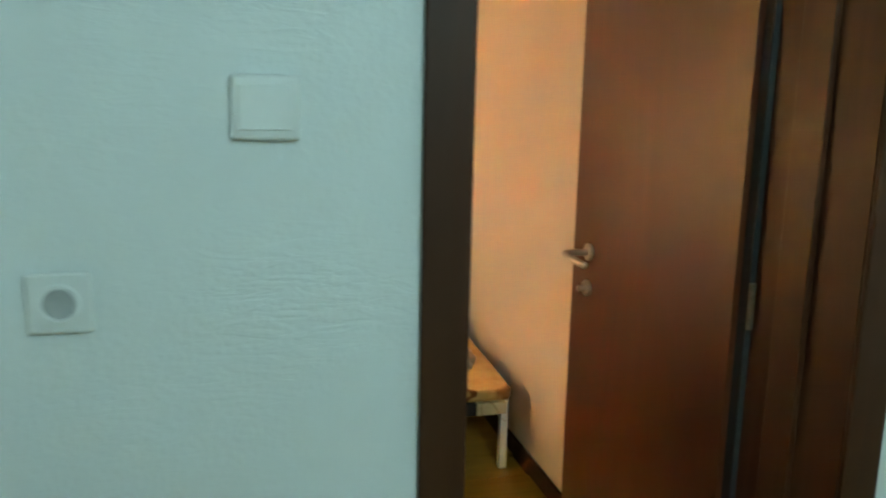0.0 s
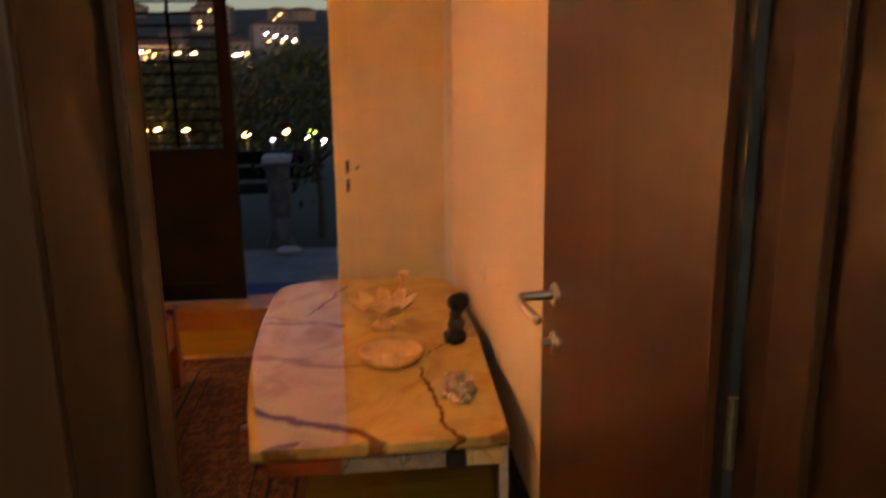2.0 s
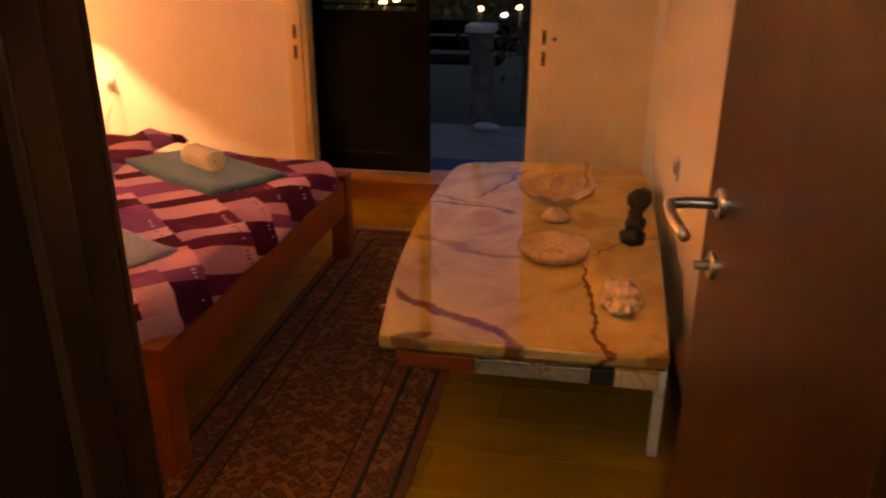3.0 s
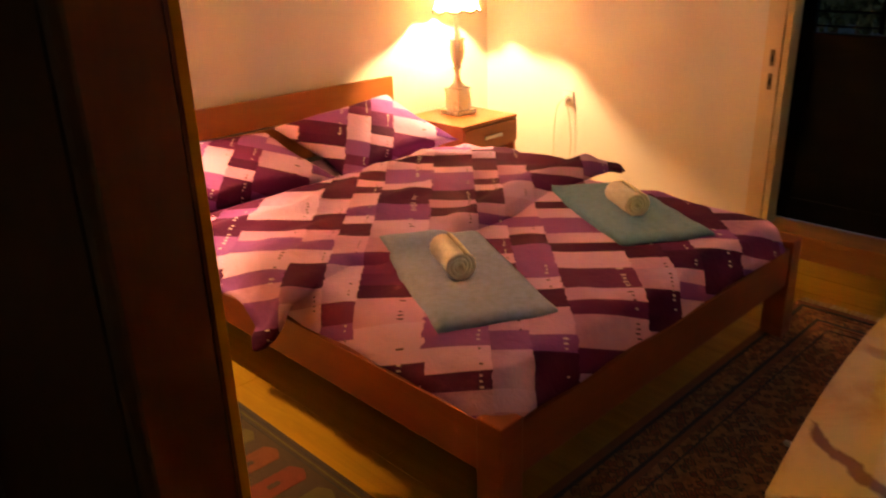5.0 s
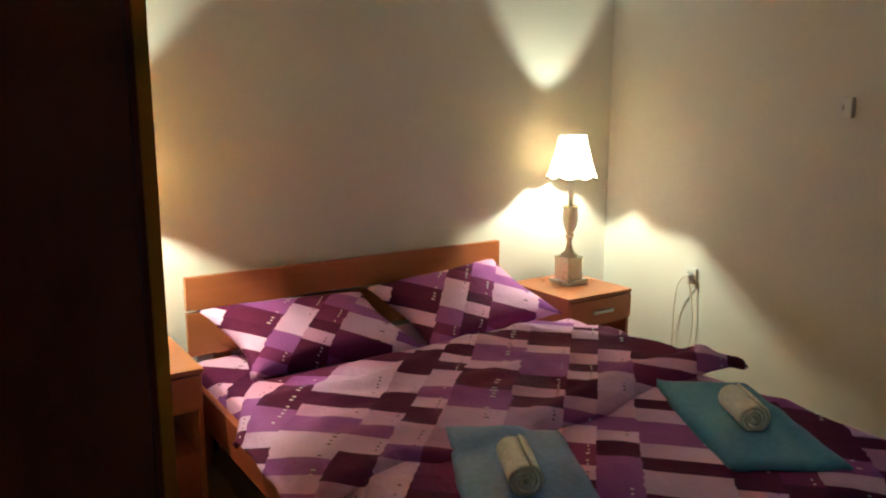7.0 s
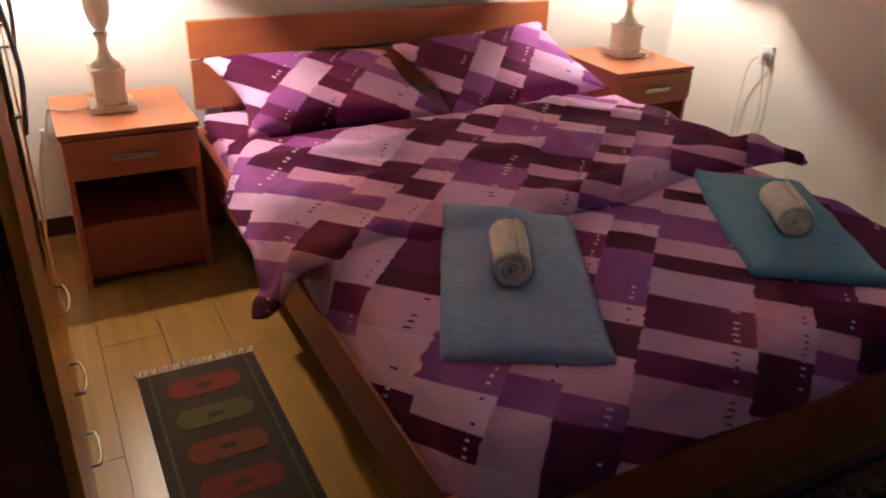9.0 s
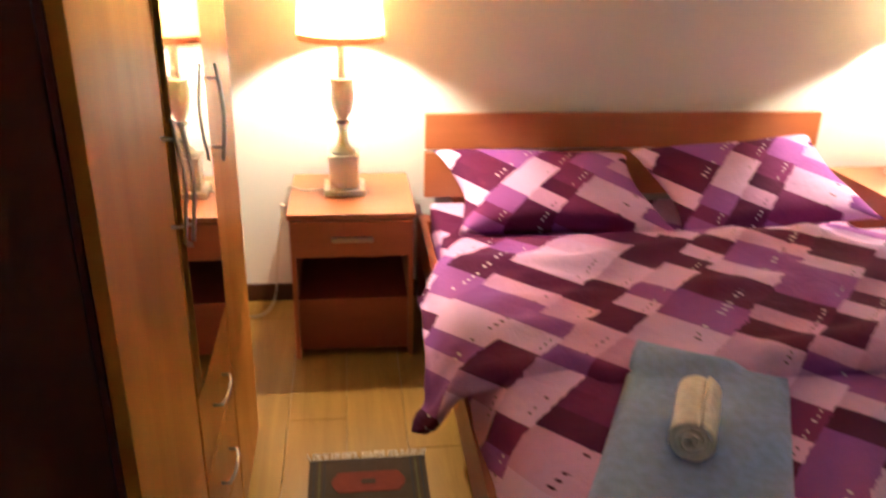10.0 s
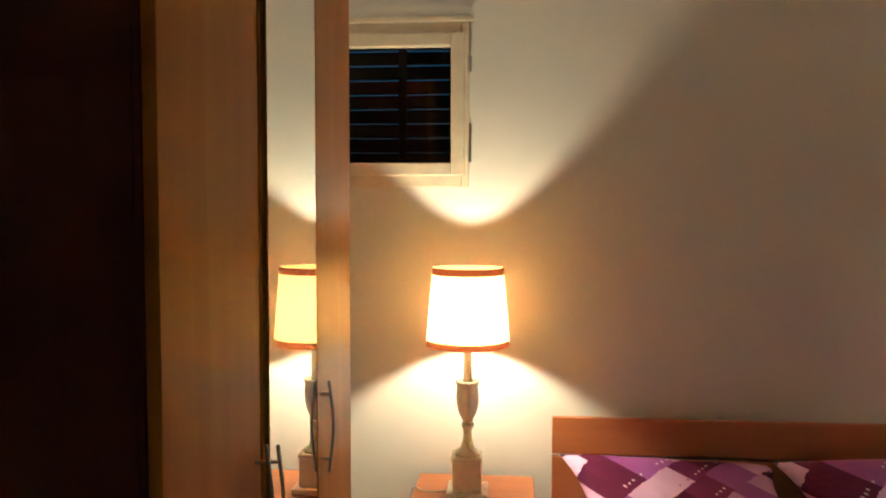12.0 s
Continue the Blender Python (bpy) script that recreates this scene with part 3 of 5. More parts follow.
pane = part("pane", box(GX0, GX1, 0.006, 0.010, GZ0, GZ1), GLASS, win)
pane.visible_shadow = False
for z in (1.84, 2.19):
    part("hinge", tube([(W1 + 0.004, -0.028, z - 0.03), (W1 + 0.004, -0.028, z + 0.03)], 0.007, 10), STEEL, win)
wsh = thing("shutter", "dark brown louvred shutter behind the small window", "shutter", (-0.617, 0.16, 2.04))
for x in (-0.30, 0.285):
    part("stile", box(x, x + 0.035, -0.018, 0.018, -0.30, 0.305), SHUTTER, wsh)
part("stile", box(-0.016, 0.016, -0.024, 0.018, -0.30, 0.305), SHUTTER, wsh)
first = None
for k in range(10):
    if first is None:
        first = part("slat", box(-0.27, 0.27, -0.034, 0.034, -0.004, 0.004), SHUTTER, wsh)
        ob = first
    else:
        ob = new("slat", first.data)
        ob.parent = wsh
    ob.matrix_basis = pose(0, 0, -0.27 + k * 0.060, 57, 0, 0)

# skirting
for name, b in (("skirting_north", box(XW, XE - 0.013, -0.014, -0.001, -0.011, 0.075, 0.003)),
                ("skirting_east", box(XE - 0.014, XE - 0.001, E0 + 0.083, -0.015, -0.011, 0.075, 0.003)),
                ("skirting_south", box(-0.95, XE - 0.014, YS + 0.001, YS + 0.014, -0.011, 0.075, 0.003))):
    solid(name, b, JAMBWOOD, "brown wooden skirting board", "skirting", "structure")

# ---------------------------------------------------------------- bed
bed = thing("bed", "double bed with a reddish brown wooden frame", "bed")
BX0, BX1, BY1 = -0.03, 1.72, -2.36
for name, z0, z1 in (("headboard", 0.672, 0.815), ("headboard", 0.47, 0.660)):
    part(name, box(0, 1.66, -0.062, -0.034, z0, z1, 0.003), CHERRY_X, bed)
for x in (0.12, 1.47):
    part("headboard_post", box(x, x + 0.07, -0.034, -0.002, 0.0, 0.76), CHERRY_Z, bed)
for x in (BX0, BX1 - 0.085):
    part("leg", box(x, x + 0.085, BY1, BY1 + 0.085, 0, 0.41, 0.006), BEDWOOD, bed)
    part("leg", box(x, x + 0.085, -0.15, -0.066, 0, 0.40, 0.006), BEDWOOD, bed)
part("side_rail", box(BX0 + 0.005, BX0 + 0.033, BY1 + 0.085, -0.15, 0.25, 0.40, 0.004), BEDWOOD, bed)
part("side_rail", box(BX1 - 0.033, BX1 - 0.005, BY1 + 0.085, -0.15, 0.25, 0.40, 0.004), BEDWOOD, bed)
part("foot_rail", box(BX0 + 0.085, BX1 - 0.085, BY1 + 0.008, BY1 + 0.036, 0.23, 0.385, 0.004), BEDWOOD, bed)
part("slat_base", box(BX0 + 0.034, BX1 - 0.034, BY1 + 0.037, -0.16, 0.26, 0.285), BEDWOOD, bed)
solid("mattress", box(0.02, 1.665, -2.29, -0.068, 0.286, 0.455, 0.03, segments=3), PRINT, "mattress under a purple patchwork print sheet", "mattress", smooth=True)


def smooth01(t):
    t = max(0.0, min(1.0, t))
    return t * t * (3 - 2 * t)


def ridge(x, y, line, width, height):
    """A soft crease along a broken line."""
    best = 9.0
    p = Vector((x, y))
    for a, c in zip(line, line[1:]):
        a, c = Vector(a), Vector(c)
        d = c - a
        t = max(0, min(1, (p - a).dot(d) / d.length_squared))
        best = min(best, (p - a - t * d).length)
    return height * math.exp(-(best / width) ** 2)


CREASES = [([(-0.06, -1.40), (0.10, -1.28), (0.30, -1.30)], 0.045, 0.016),
           ([(-0.02, -1.28), (0.14, -1.12), (0.42, -1.10)], 0.05, 0.012),
           ([(0.75, -1.46), (1.05, -1.40), (1.35, -1.33), (1.66, -1.38)], 0.05, 0.030),
           ([(0.05, -0.86), (0.45, -0.88), (0.85, -0.74), (1.30, -0.72)], 0.05, 0.022),
           ([(1.25, -0.75), (1.50, -1.00), (1.70, -1.34)], 0.05, 0.030),
           ([(0.25, -0.95), (0.62, -1.12), (1.0, -1.05)], 0.04, 0.016),
           ([(1.02, -0.62), (1.10, -1.0), (1.05, -1.3)], 0.04, 0.014),
           ([(1.40, -0.66), (1.60, -0.86), (1.72, -1.10)], 0.035, 0.018),
           ([(0.55, -2.2), (0.72, -1.9), (0.86, -1.7)], 0.04, 0.012),
           ([(1.25, -2.2), (1.42, -1.9), (1.66, -1.75)], 0.05, 0.014)]
HEM = [(-0.16, -1.44), (-0.08, -1.53), (0.06, -1.50), (0.235, -1.455), (0.31, -1.53), (0.50, -1.54), (0.757, -1.51), (0.97, -1.51), (1.24, -1.455), (1.50, -1.44), (1.90, -1.455)]


def hem_y(x):
    """The lower hem of the turned-back upper layer."""
    if x <= HEM[0][0]:
        return HEM[0][1]
    for (xa, ya), (xb, yb) in zip(HEM, HEM[1:]):
        if x <= xb:
            return ya + (yb - ya) * smooth01((x - xa) / (xb - xa))
    return HEM[-1][1]


def lower_top(x, y):
    z = 0.482 + 0.018 * noise.noise(Vector((x * 3.1, y * 3.1, 0.3))) + 0.007 * noise.noise(Vector((x * 7, y * 7, 1.3)))
    for line, w, h in CREASES[-2:]:
        z += ridge(x, y, line, w, h)
    return z


def upper_top(x, y):
    z = 0.515 + 0.016 * noise.noise(Vector((x * 2.6, y * 3.4, 5.3))) + 0.008 * noise.noise(Vector((x * 6 + y * 3, y * 9, 1.7)))
    for line, w, h in CREASES[:-2]:
        z += ridge(x, y, line, w, h)
    return z


def duvet_top(x, y):
    t = smooth01((y - hem_y(x)) / 0.04)
    return lower_top(x, y) * (1 - t) + upper_top(x, y) * t


def lower_place(u, v):
    y = -0.72 - 1.615 * v
    x0, x1 = -0.004 + 0.01 * noise.noise(Vector((0.1, y * 6, 2))), 1.668 + 0.012 * noise.noise(Vector((3.1, y * 6, 2)))
    x = x0 + (x1 - x0) * u
    el, er, ef = u * (x1 - x0), (1 - u) * (x1 - x0), (1 - v) * 1.615
    z = lower_top(x, y) - 0.10 * (1 - smooth01(el / 0.07)) - 0.075 * (1 - smooth01(er / 0.08)) - 0.10 * (1 - smooth01(ef / 0.06))
    return (x, y, z)


def upper_place(u, v):
    xl = -0.085 - 0.030 * v - 0.030 * smooth01((v - 0.85) / 0.15)
    xr = 1.705 + 0.012 * noise.noise(Vector((3.1, v * 9, 2))) + 0.150 * smooth01((v - 0.80) / 0.20)
    x = xl + (xr - xl) * u
    y0 = -0.60 - 0.28 * smooth01((0.10 - u) / 0.10) + 0.02 * noise.noise(Vector((u * 5, 0.2, 7)))
    y = y0 + (hem_y(x) - y0) * v
    el, er, eh, ef = u * (xr - xl), (1 - u) * (xr - xl), y0 - y, y - hem_y(x)
    z = upper_top(x, y)
    z -= (0.080 + 0.075 * smooth01((v - 0.75) / 0.25) + 0.006 * math.sin(v * 17)) * (1 - smooth01(el / (0.07 + 0.03 * v)))
    z -= 0.070 * (1 - smooth01((v - 0.72) / 0.2)) * (1 - smooth01(er / 0.08)) + 0.030 * smooth01((v - 0.72) / 0.2) * (1 - smooth01(er / 0.12))
    z -= 0.035 * (1 - smooth01(eh / 0.05)) + 0.030 * (1 - smooth01(ef / 0.030))
    return (x, y, z)


duvet = thing("duvet", "rumpled purple and pink patchwork print duvet on the bed", "duvet")
for name, place, nx, ny, words in (("lower_layer", lower_place, 72, 72, ""), ("turned_back_layer", upper_place, 110, 72, "upper layer lying over the lower one with a loose hem")):
    ob = part(name, grid(nx, ny, place), PRINT, duvet, words, True)
    so = ob.modifiers.new("thick", "SOLIDIFY")
    so.thickness, so.offset = 0.020, -1


def pillow(label, at, turn, tilt, lean):
    def side(sign):
        def f(u, v):
            a, c = 2 * u - 1, 2 * v - 1
            edge = (1 - abs(a) ** 2.6) * (1 - abs(c) ** 2.6)
            h = 0.078 * max(edge, 0) ** 0.50
            pull = 1 - 0.17 * (1 - abs(c) ** 1.5) * abs(a) ** 3
            pull2 = 1 - 0.18 * (1 - abs(a) ** 1.5) * abs(c) ** 3
            wr = 0.006 * noise.noise(Vector((a * 3 + at[0], c * 3, sign))) * max(edge, 0) ** 0.3
            return (0.41 * a * pull, 0.275 * c * pull2, sign * (h + wr))
        return f
    b = grid(32, 24, side(1))
    join(b, grid(32, 24, side(-1)))
    bmesh.ops.remove_doubles(b, verts=b.verts[:], dist=0.0008)
    bmesh.ops.recalc_face_normals(b, faces=b.faces[:])
    ob = solid("pillow", b, PRINT, label, "pillow", smooth=True, group="pillows on the bed")
    ob.matrix_basis = pose(*at, tilt, lean, turn)
    return ob


pillow("plump purple patchwork pillow leaning on the headboard", (0.452, -0.335, 0.588), 5, 16, 3)
pillow("purple patchwork pillow tilted up against the headboard", (1.252, -0.325, 0.600), 5, 21, -3)


def bath_towel(label, corner, along, across, material, z):
    """A folded towel: its far corner, and the ways along and across it."""
    c, a, b2 = Vector(corner), Vector(along), Vector(across)

    def top(u, v):
        p = c + a * v + b2 * u
        e = min(u * b2.length, (1 - u) * b2.length, v * a.length, (1 - v) * a.length)
        return p, e
    def make(layer, shrink):
        def f(u, v):
            p, e = top(u, v)
            q = c + a * 0.5 + b2 * 0.5
            p = q + (p - q) * shrink
            n = 0.004 * noise.noise(Vector((p.x * 7, p.y * 7, layer)))
            drop = 0.012 * (1 - smooth01(e / 0.022))
            return (p.x, p.y, max(duvet_top(p.x, p.y), z - 0.004) + 0.014 + 0.013 * layer + n - drop)
        return grid(20, 30, f)
    t = thing("bath_towel", label, "towel", group="towels on the bed")
    for layer in (0, 1):
        ob = part("fold", make(layer, 1.0 - 0.006 * layer), material, t, smooth=True)
        so2 = ob.modifiers.new("thick", "SOLIDIFY")
        so2.thickness, so2.offset = 0.012, -1
    return t


bath_towel("folded blue terry bath towel on the duvet", (0.425, -1.385), (-0.335, -0.640), (0.318, -0.165), TOWEL_BLUE, 0.49)
bath_towel("folded teal blue terry bath towel on the duvet", (1.338, -1.425), (-0.352, -0.600), (0.272, -0.20), TOWEL_TEAL, 0.49)


def rolled_towel(at, turn):
    steps, turns, n = 90, 3.2, 14
    def spiral(u, v):
        a = u * turns * 2 * math.pi
        r = 0.003 + 0.039 * u
        wob = 0.002 * noise.noise(Vector((v * 4, a, 0.5)))
        return ((r + wob) * math.cos(a), -0.098 + 0.196 * v + 0.006 * u * math.sin(a * 0.5), (r + wob) * math.sin(a))
    b = grid(steps, n, spiral)
    ob = solid("rolled_towel", b, TOWEL_WHITE, "small white terry towel rolled up on a bath towel", "towel", smooth=True, group="rolled towels")
    ob.matrix_basis = pose(*at, 0, 0, turn)
    s3 = ob.modifiers.new("thick", "SOLIDIFY")
    s3.thickness = 0.010
    return ob


rolled_towel((0.410, -1.760, 0.568), -28)
rolled_towel((1.280, -1.845, 0.568), -33)


# ---------------------------------------------------------------- bedside tables
def nightstand(x0):
    n = thing("nightstand", "cherry veneer bedside table with one drawer", "bedside table", (x0, 0, 0), group="bedside tables")
    y0, y1, w = -0.508, -0.045, 0.432
    part("top", box(-0.008, w + 0.008, y0 - 0.008, y1, 0.553, 0.573, 0.003), CHERRY_X, n)
    part("side", box(0, 0.018, y0, y1, 0, 0.553), CHERRY_Z, n)
    part("side", box(w - 0.018, w, y0, y1, 0, 0.553), CHERRY_Z, n)
    part("back", box(0.018, w - 0.018, y1 - 0.01, y1, 0.03, 0.553), BACK_SHADED, n, "back panel with the recess shade in its colour")
    part("shelf", box(0.018, w - 0.018, y0 + 0.01, y1 - 0.01, 0.405, 0.418), CHERRY_X, n)
    # darker bed wood on this shelf stands in for shade in the opening
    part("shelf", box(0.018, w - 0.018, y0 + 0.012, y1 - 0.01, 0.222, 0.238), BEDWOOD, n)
    d = part("drawer", box(0.004, w - 0.004, y0 - 0.016, y0 - 0.001, 0.424, 0.549, 0.002), CHERRY_X, n)
    part("handle", box(w / 2 - 0.072, w / 2 + 0.072, y0 - 0.034, y0 - 0.024, 0.476, 0.496, 0.004), STEEL, d, "satin metal bar handle")
    for x in (-0.055, 0.055):
        part("handle_foot", box(w / 2 + x - 0.006, w / 2 + x + 0.006, y0 - 0.025, y0 - 0.016, 0.481, 0.491), STEEL, d)
    # bed wood again: the dimmer light near the floor is put into the colour
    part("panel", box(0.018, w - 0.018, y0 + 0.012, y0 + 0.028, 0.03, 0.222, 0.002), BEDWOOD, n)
    return n


nightstand(-0.512)
nightstand(1.755)


# ---------------------------------------------------------------- lamps
def table_lamp(label, at, scalloped):
    n = thing("table_lamp", label, "lamp", (*at, 0.5735), group="bedside lamps")
    part("base", box(-0.075, 0.075, -0.075, 0.075, 0, 0.022, 0.004), ALABASTER, n)
    part("plinth", box(-0.053, 0.053, -0.053, 0.053, 0.022, 0.132, 0.004), ALABASTER, n)
    part("plinth_cap", box(-0.058, 0.058, -0.058, 0.058, 0.132, 0.146, 0.005), ALABASTER, n)
    part("stem", lathe([(0.046, 0.146), (0.044, 0.158), (0.026, 0.172), (0.017, 0.20), (0.014, 0.225), (0.017, 0.246), (0.024, 0.252), (0.024, 0.262), (0.015, 0.268)], 32),
         ALABASTER, n, smooth=True)
    part("urn", lathe([(0.014, 0.268), (0.020, 0.278), (0.034, 0.305), (0.042, 0.345), (0.042, 0.375), (0.038, 0.400), (0.044, 0.415), (0.046, 0.420), (0.030, 0.420)], 32),
         ALABASTER, n, "turned veined alabaster urn", True)
    part("socket", lathe([(0.020, 0.42), (0.016, 0.435), (0.015, 0.55), (0.020, 0.555), (0.020, 0.600), (0.010, 0.604)], 16), PLASTIC, n, smooth=True)
    if not scalloped:
        r0, r1, z0, z1 = 0.152, 0.130, 0.555, 0.838
        prof = [(r0, z0), (r0 - 0.0006, z0 + 0.02), (r1 + 0.0006, z1 - 0.02), (r1, z1)]
        s = part("shade", lathe(prof, 48, cap=False), SHADE, n, "glowing yellow cloth drum shade", True)
        for za, zb in ((z0 - 0.002, z0 + 0.022), (z1 - 0.024, z1 + 0.002)):
            ra = r0 + (r1 - r0) * (za - z0) / (z1 - z0) + 0.0015
            rb = r0 + (r1 - r0) * (zb - z0) / (z1 - z0) + 0.0015
            part("trim", lathe([(ra, za), (rb, zb)], 48, cap=False), TRIM_DARK, s, "dark brown binding", True)
    else:
        def wavy(r, z, a):
            k = 9
            f = abs(math.sin(a * k / 2))
            low = 1 - smooth01((z - 0.567) / 0.05)
            return r * (1 + 0.012 * math.cos(a * k) * low), z - 0.016 * f * low
        prof = [(0.134, 0.582), (0.126, 0.596), (0.113, 0.630), (0.098, 0.680), (0.082, 0.735), (0.072, 0.795)]
        s = part("shade", lathe(prof, 72, cap=False, wave=wavy), SHADE_PALE, n, "glowing cream bell shade with scalloped rim", True)
        def rim(z, r, amp):
            pts = []
            for i in range(73):
                a = 2 * math.pi * i / 72
                f = abs(math.sin(a * 9 / 2))
                pts.append((r * (1 + (0.012 * math.cos(a * 9) if amp > 0.01 else 0)) * math.cos(a), r * (1 + (0.012 * math.cos(a * 9) if amp > 0.01 else 0)) * math.sin(a), z - amp * f))
            return tube(pts, 0.0035, 6)
        part("trim", rim(0.582, 0.135, 0.016), TRIM_DARK, s, "dark scalloped braid")
        part("trim", rim(0.793, 0.074, 0.008), TRIM_DARK, s, "dark scalloped braid")
    for k in range(3):
        a = k * 2.094
        zz, rr = (0.80, 0.128) if not scalloped else (0.76, 0.075)
        part("spoke", tube([(0.018 * math.cos(a), 0.018 * math.sin(a), 0.575), (rr * math.cos(a), rr * math.sin(a), zz)], 0.0015, 5), STEEL, n)
    return n


table_lamp("alabaster bedside lamp with a lit yellow drum shade", LAMP_L, False)
table_lamp("alabaster bedside lamp with a lit scalloped bell shade", LAMP_R, True)

cord = tube(curve_points([(-0.395, -0.25, 0.578), (-0.47, -0.27, 0.580), (-0.525, -0.22, 0.574), (-0.545, -0.20, 0.50), (-0.58, -0.12, 0.38), (-0.60, -0.10, 0.22), (-0.62, -0.12, 0.06), (-0.68, -0.16, 0.006), (-0.80, -0.14, 0.005)], 8), 0.0035, 6)
lc = thing("lamp_cord", "thin pale lamp cord hanging beside the bedside table", "cable")
part("cord", cord, CABLE, lc)
part("cord_switch", box(-0.566, -0.546, -0.205, -0.180, 0.44, 0.50, 0.006), PLASTIC, lc)
lc2 = thing("lamp_cord", "thin pale cord looping from the wall socket", "cable")
part("plug", lathe([(0.018, 0), (0.018, 0.02), (0.012, 0.035)], 16), PLASTIC, lc2).matrix_basis = pose(XE - 0.012, -0.648, 0.632, 0, -90, 0)
part("cord", tube(curve_points([(XE - 0.045, -0.645, 0.632), (XE - 0.05, -0.60, 0.58), (XE - 0.03, -0.565, 0.44), (XE - 0.02, -0.555, 0.22), (XE - 0.05, -0.55, 0.05), (XE - 0.1, -0.45, 0.006)], 8), 0.003, 6), CABLE, lc2)
part("cord", tube(curve_points([(XE - 0.045, -0.655, 0.630), (XE - 0.03, -0.665, 0.56), (XE - 0.02, -0.684, 0.39), (XE - 0.02, -0.665, 0.22), (XE - 0.04, -0.62, 0.05), (XE - 0.09, -0.50, 0.006)], 8), 0.003, 6), CABLE, lc2)
ws = thing("wall_box", "small pale plastic box on the wall", "wall fitting", (XE, -1.410, 1.520))
part("body", box(-0.03, -0.001, -0.034, 0.022, -0.045, 0.045, 0.006), PLASTIC, ws)
part("knob", box(-0.042, -0.03, 0.0, 0.016, -0.012, 0.012, 0.003), PLASTIC, ws)

# ---------------------------------------------------------------- wardrobe
WX, WY0, WY1, WH = -0.593, -2.168, -1.036, 2.32
wd = thing("wardrobe", "tall reddish brown wardrobe with a mirror door", "wardrobe", (0, 0, 0))
# carcass parts share the side wood that has shade in its colour
part("side", box(XW + 0.005, WX - 0.032, WY0, WY0 + 0.018, 0, WH), SIDE_SHADED, wd, "dark red side panel, darkened further for its shade")
part("side", box(XW + 0.005, WX - 0.02, WY1 - 0.018, WY1, 0, WH), SIDE_SHADED, wd)
part("top", box(XW + 0.005, WX - 0.02, WY0 + 0.018, WY1 - 0.018, WH - 0.02, WH), SIDE_SHADED, wd)
part("back", box(XW + 0.005, XW + 0.012, WY0 + 0.018, WY1 - 0.018, 0.0, WH - 0.02), SIDE_SHADED, wd)
part("plinth", box(XW + 0.02, WX - 0.045, WY0 + 0.018, WY1 - 0.018, 0, 0.07), SIDE_SHADED, wd)
part("frame_edge", box(WX - 0.0295, WX - 0.0215, WY0 - 0.001, WY0 + 0.016, 0, WH), SIDE_SHADED, wd, "dark red edge strip in the shaded side wood")


def bow(y, z0, z1, parent, flat=False):
    if flat:
        pts = [(WX, y - 0.06, z0), (WX + 0.018, y - 0.06, z0), (WX + 0.024, y - 0.035, z0), (WX + 0.026, y, z0), (WX + 0.024, y + 0.035, z0), (WX + 0.018, y + 0.06, z0), (WX, y + 0.06, z0)]
        return part("handle", tube(pts, 0.0038, 8), STEEL, parent, "bowed steel handle", True)
    h = part("handle", tube(curve_points([(WX + 0.019, y, z0 - 0.02), (WX + 0.026, y, z0 + 0.04), (WX + 0.029, y, (z0 + z1) / 2), (WX + 0.026, y, z1 - 0.04), (WX + 0.019, y, z1 + 0.02)], 5), 0.0038, 8), STEEL, parent, "bowed steel handle", True)
    for z in (z0 + 0.01, z1 - 0.01):
        part("handle_foot", tube([(WX, y, z), (WX + 0.024, y, z)], 0.0035, 8), STEEL, h)
    return h


d1 = part("door", box(WX - 0.02, WX, WY0 + 0.002, -1.786, 0.075, WH - 0.004, 0.0015), FRONTWOOD, wd, "orange brown veneer door")
bow(-1.816, 1.03, 1.20, d1)
d2 = part("door", box(WX - 0.02, WX, -1.774, -1.402, 0.680, WH - 0.004, 0.0015), FRONTWOOD, wd, "mirror fronted door")
glass = box(WX + 0.0005, WX + 0.004, -1.762, -1.414, 0.692, WH - 0.02)
for v in glass.verts:
    v.co.x += 0.0045 if v.co.y < -1.6 else 0.0   # the pane sits slightly askew
part("mirror", glass, MIRROR, d2, "tall narrow mirror")
bow(-1.751, 1.01, 1.18, d2)
d3 = part("door", box(WX - 0.02, WX, -1.390, WY1 + 0.002, 0.075, WH - 0.004, 0.0015), FRONTWOOD, wd, "orange brown veneer door")
bow(-1.359, 1.04, 1.21, d3)
for z0, z1 in ((0.075, 0.27), (0.276, 0.472), (0.478, 0.674)):
    dr = part("drawer", box(WX - 0.02, WX, -1.774, -1.402, z0, z1, 0.0015), FRONTWOOD, wd)
    bow(-1.588, (z0 + z1) / 2, 0, dr, True)
# added sheet, black so that the gaps between doors read as shaded
part("gap_darkener", box(WX - 0.034, WX - 0.0205, WY0 + 0.019, WY1 - 0.019, 0.071, WH - 0.021), BLACK, wd, "added black sheet for the shade in the door gaps")

# ---------------------------------------------------------------- stone table
TZ = 0.36
tb = thing("coffee_table", "low polished onyx slab table against the wall", "coffee table", (0, 0, 0))


def slab_outline():
    left = [(0.25, -2.885), (0.62, -2.83), (1.05, -2.79), (1.50, -2.775), (1.95, -2.79), (2.11, -2.82), (2.19, -2.93), (2.235, -3.20), (2.225, -3.52), (2.17, -3.68), (2.02, -3.745), (1.4, -3.75), (0.8, -3.735), (0.27, -3.712)]
    pts = curve_points([(*p, 0) for p in left], 4)
    return [(p.x, p.y) for p in pts]


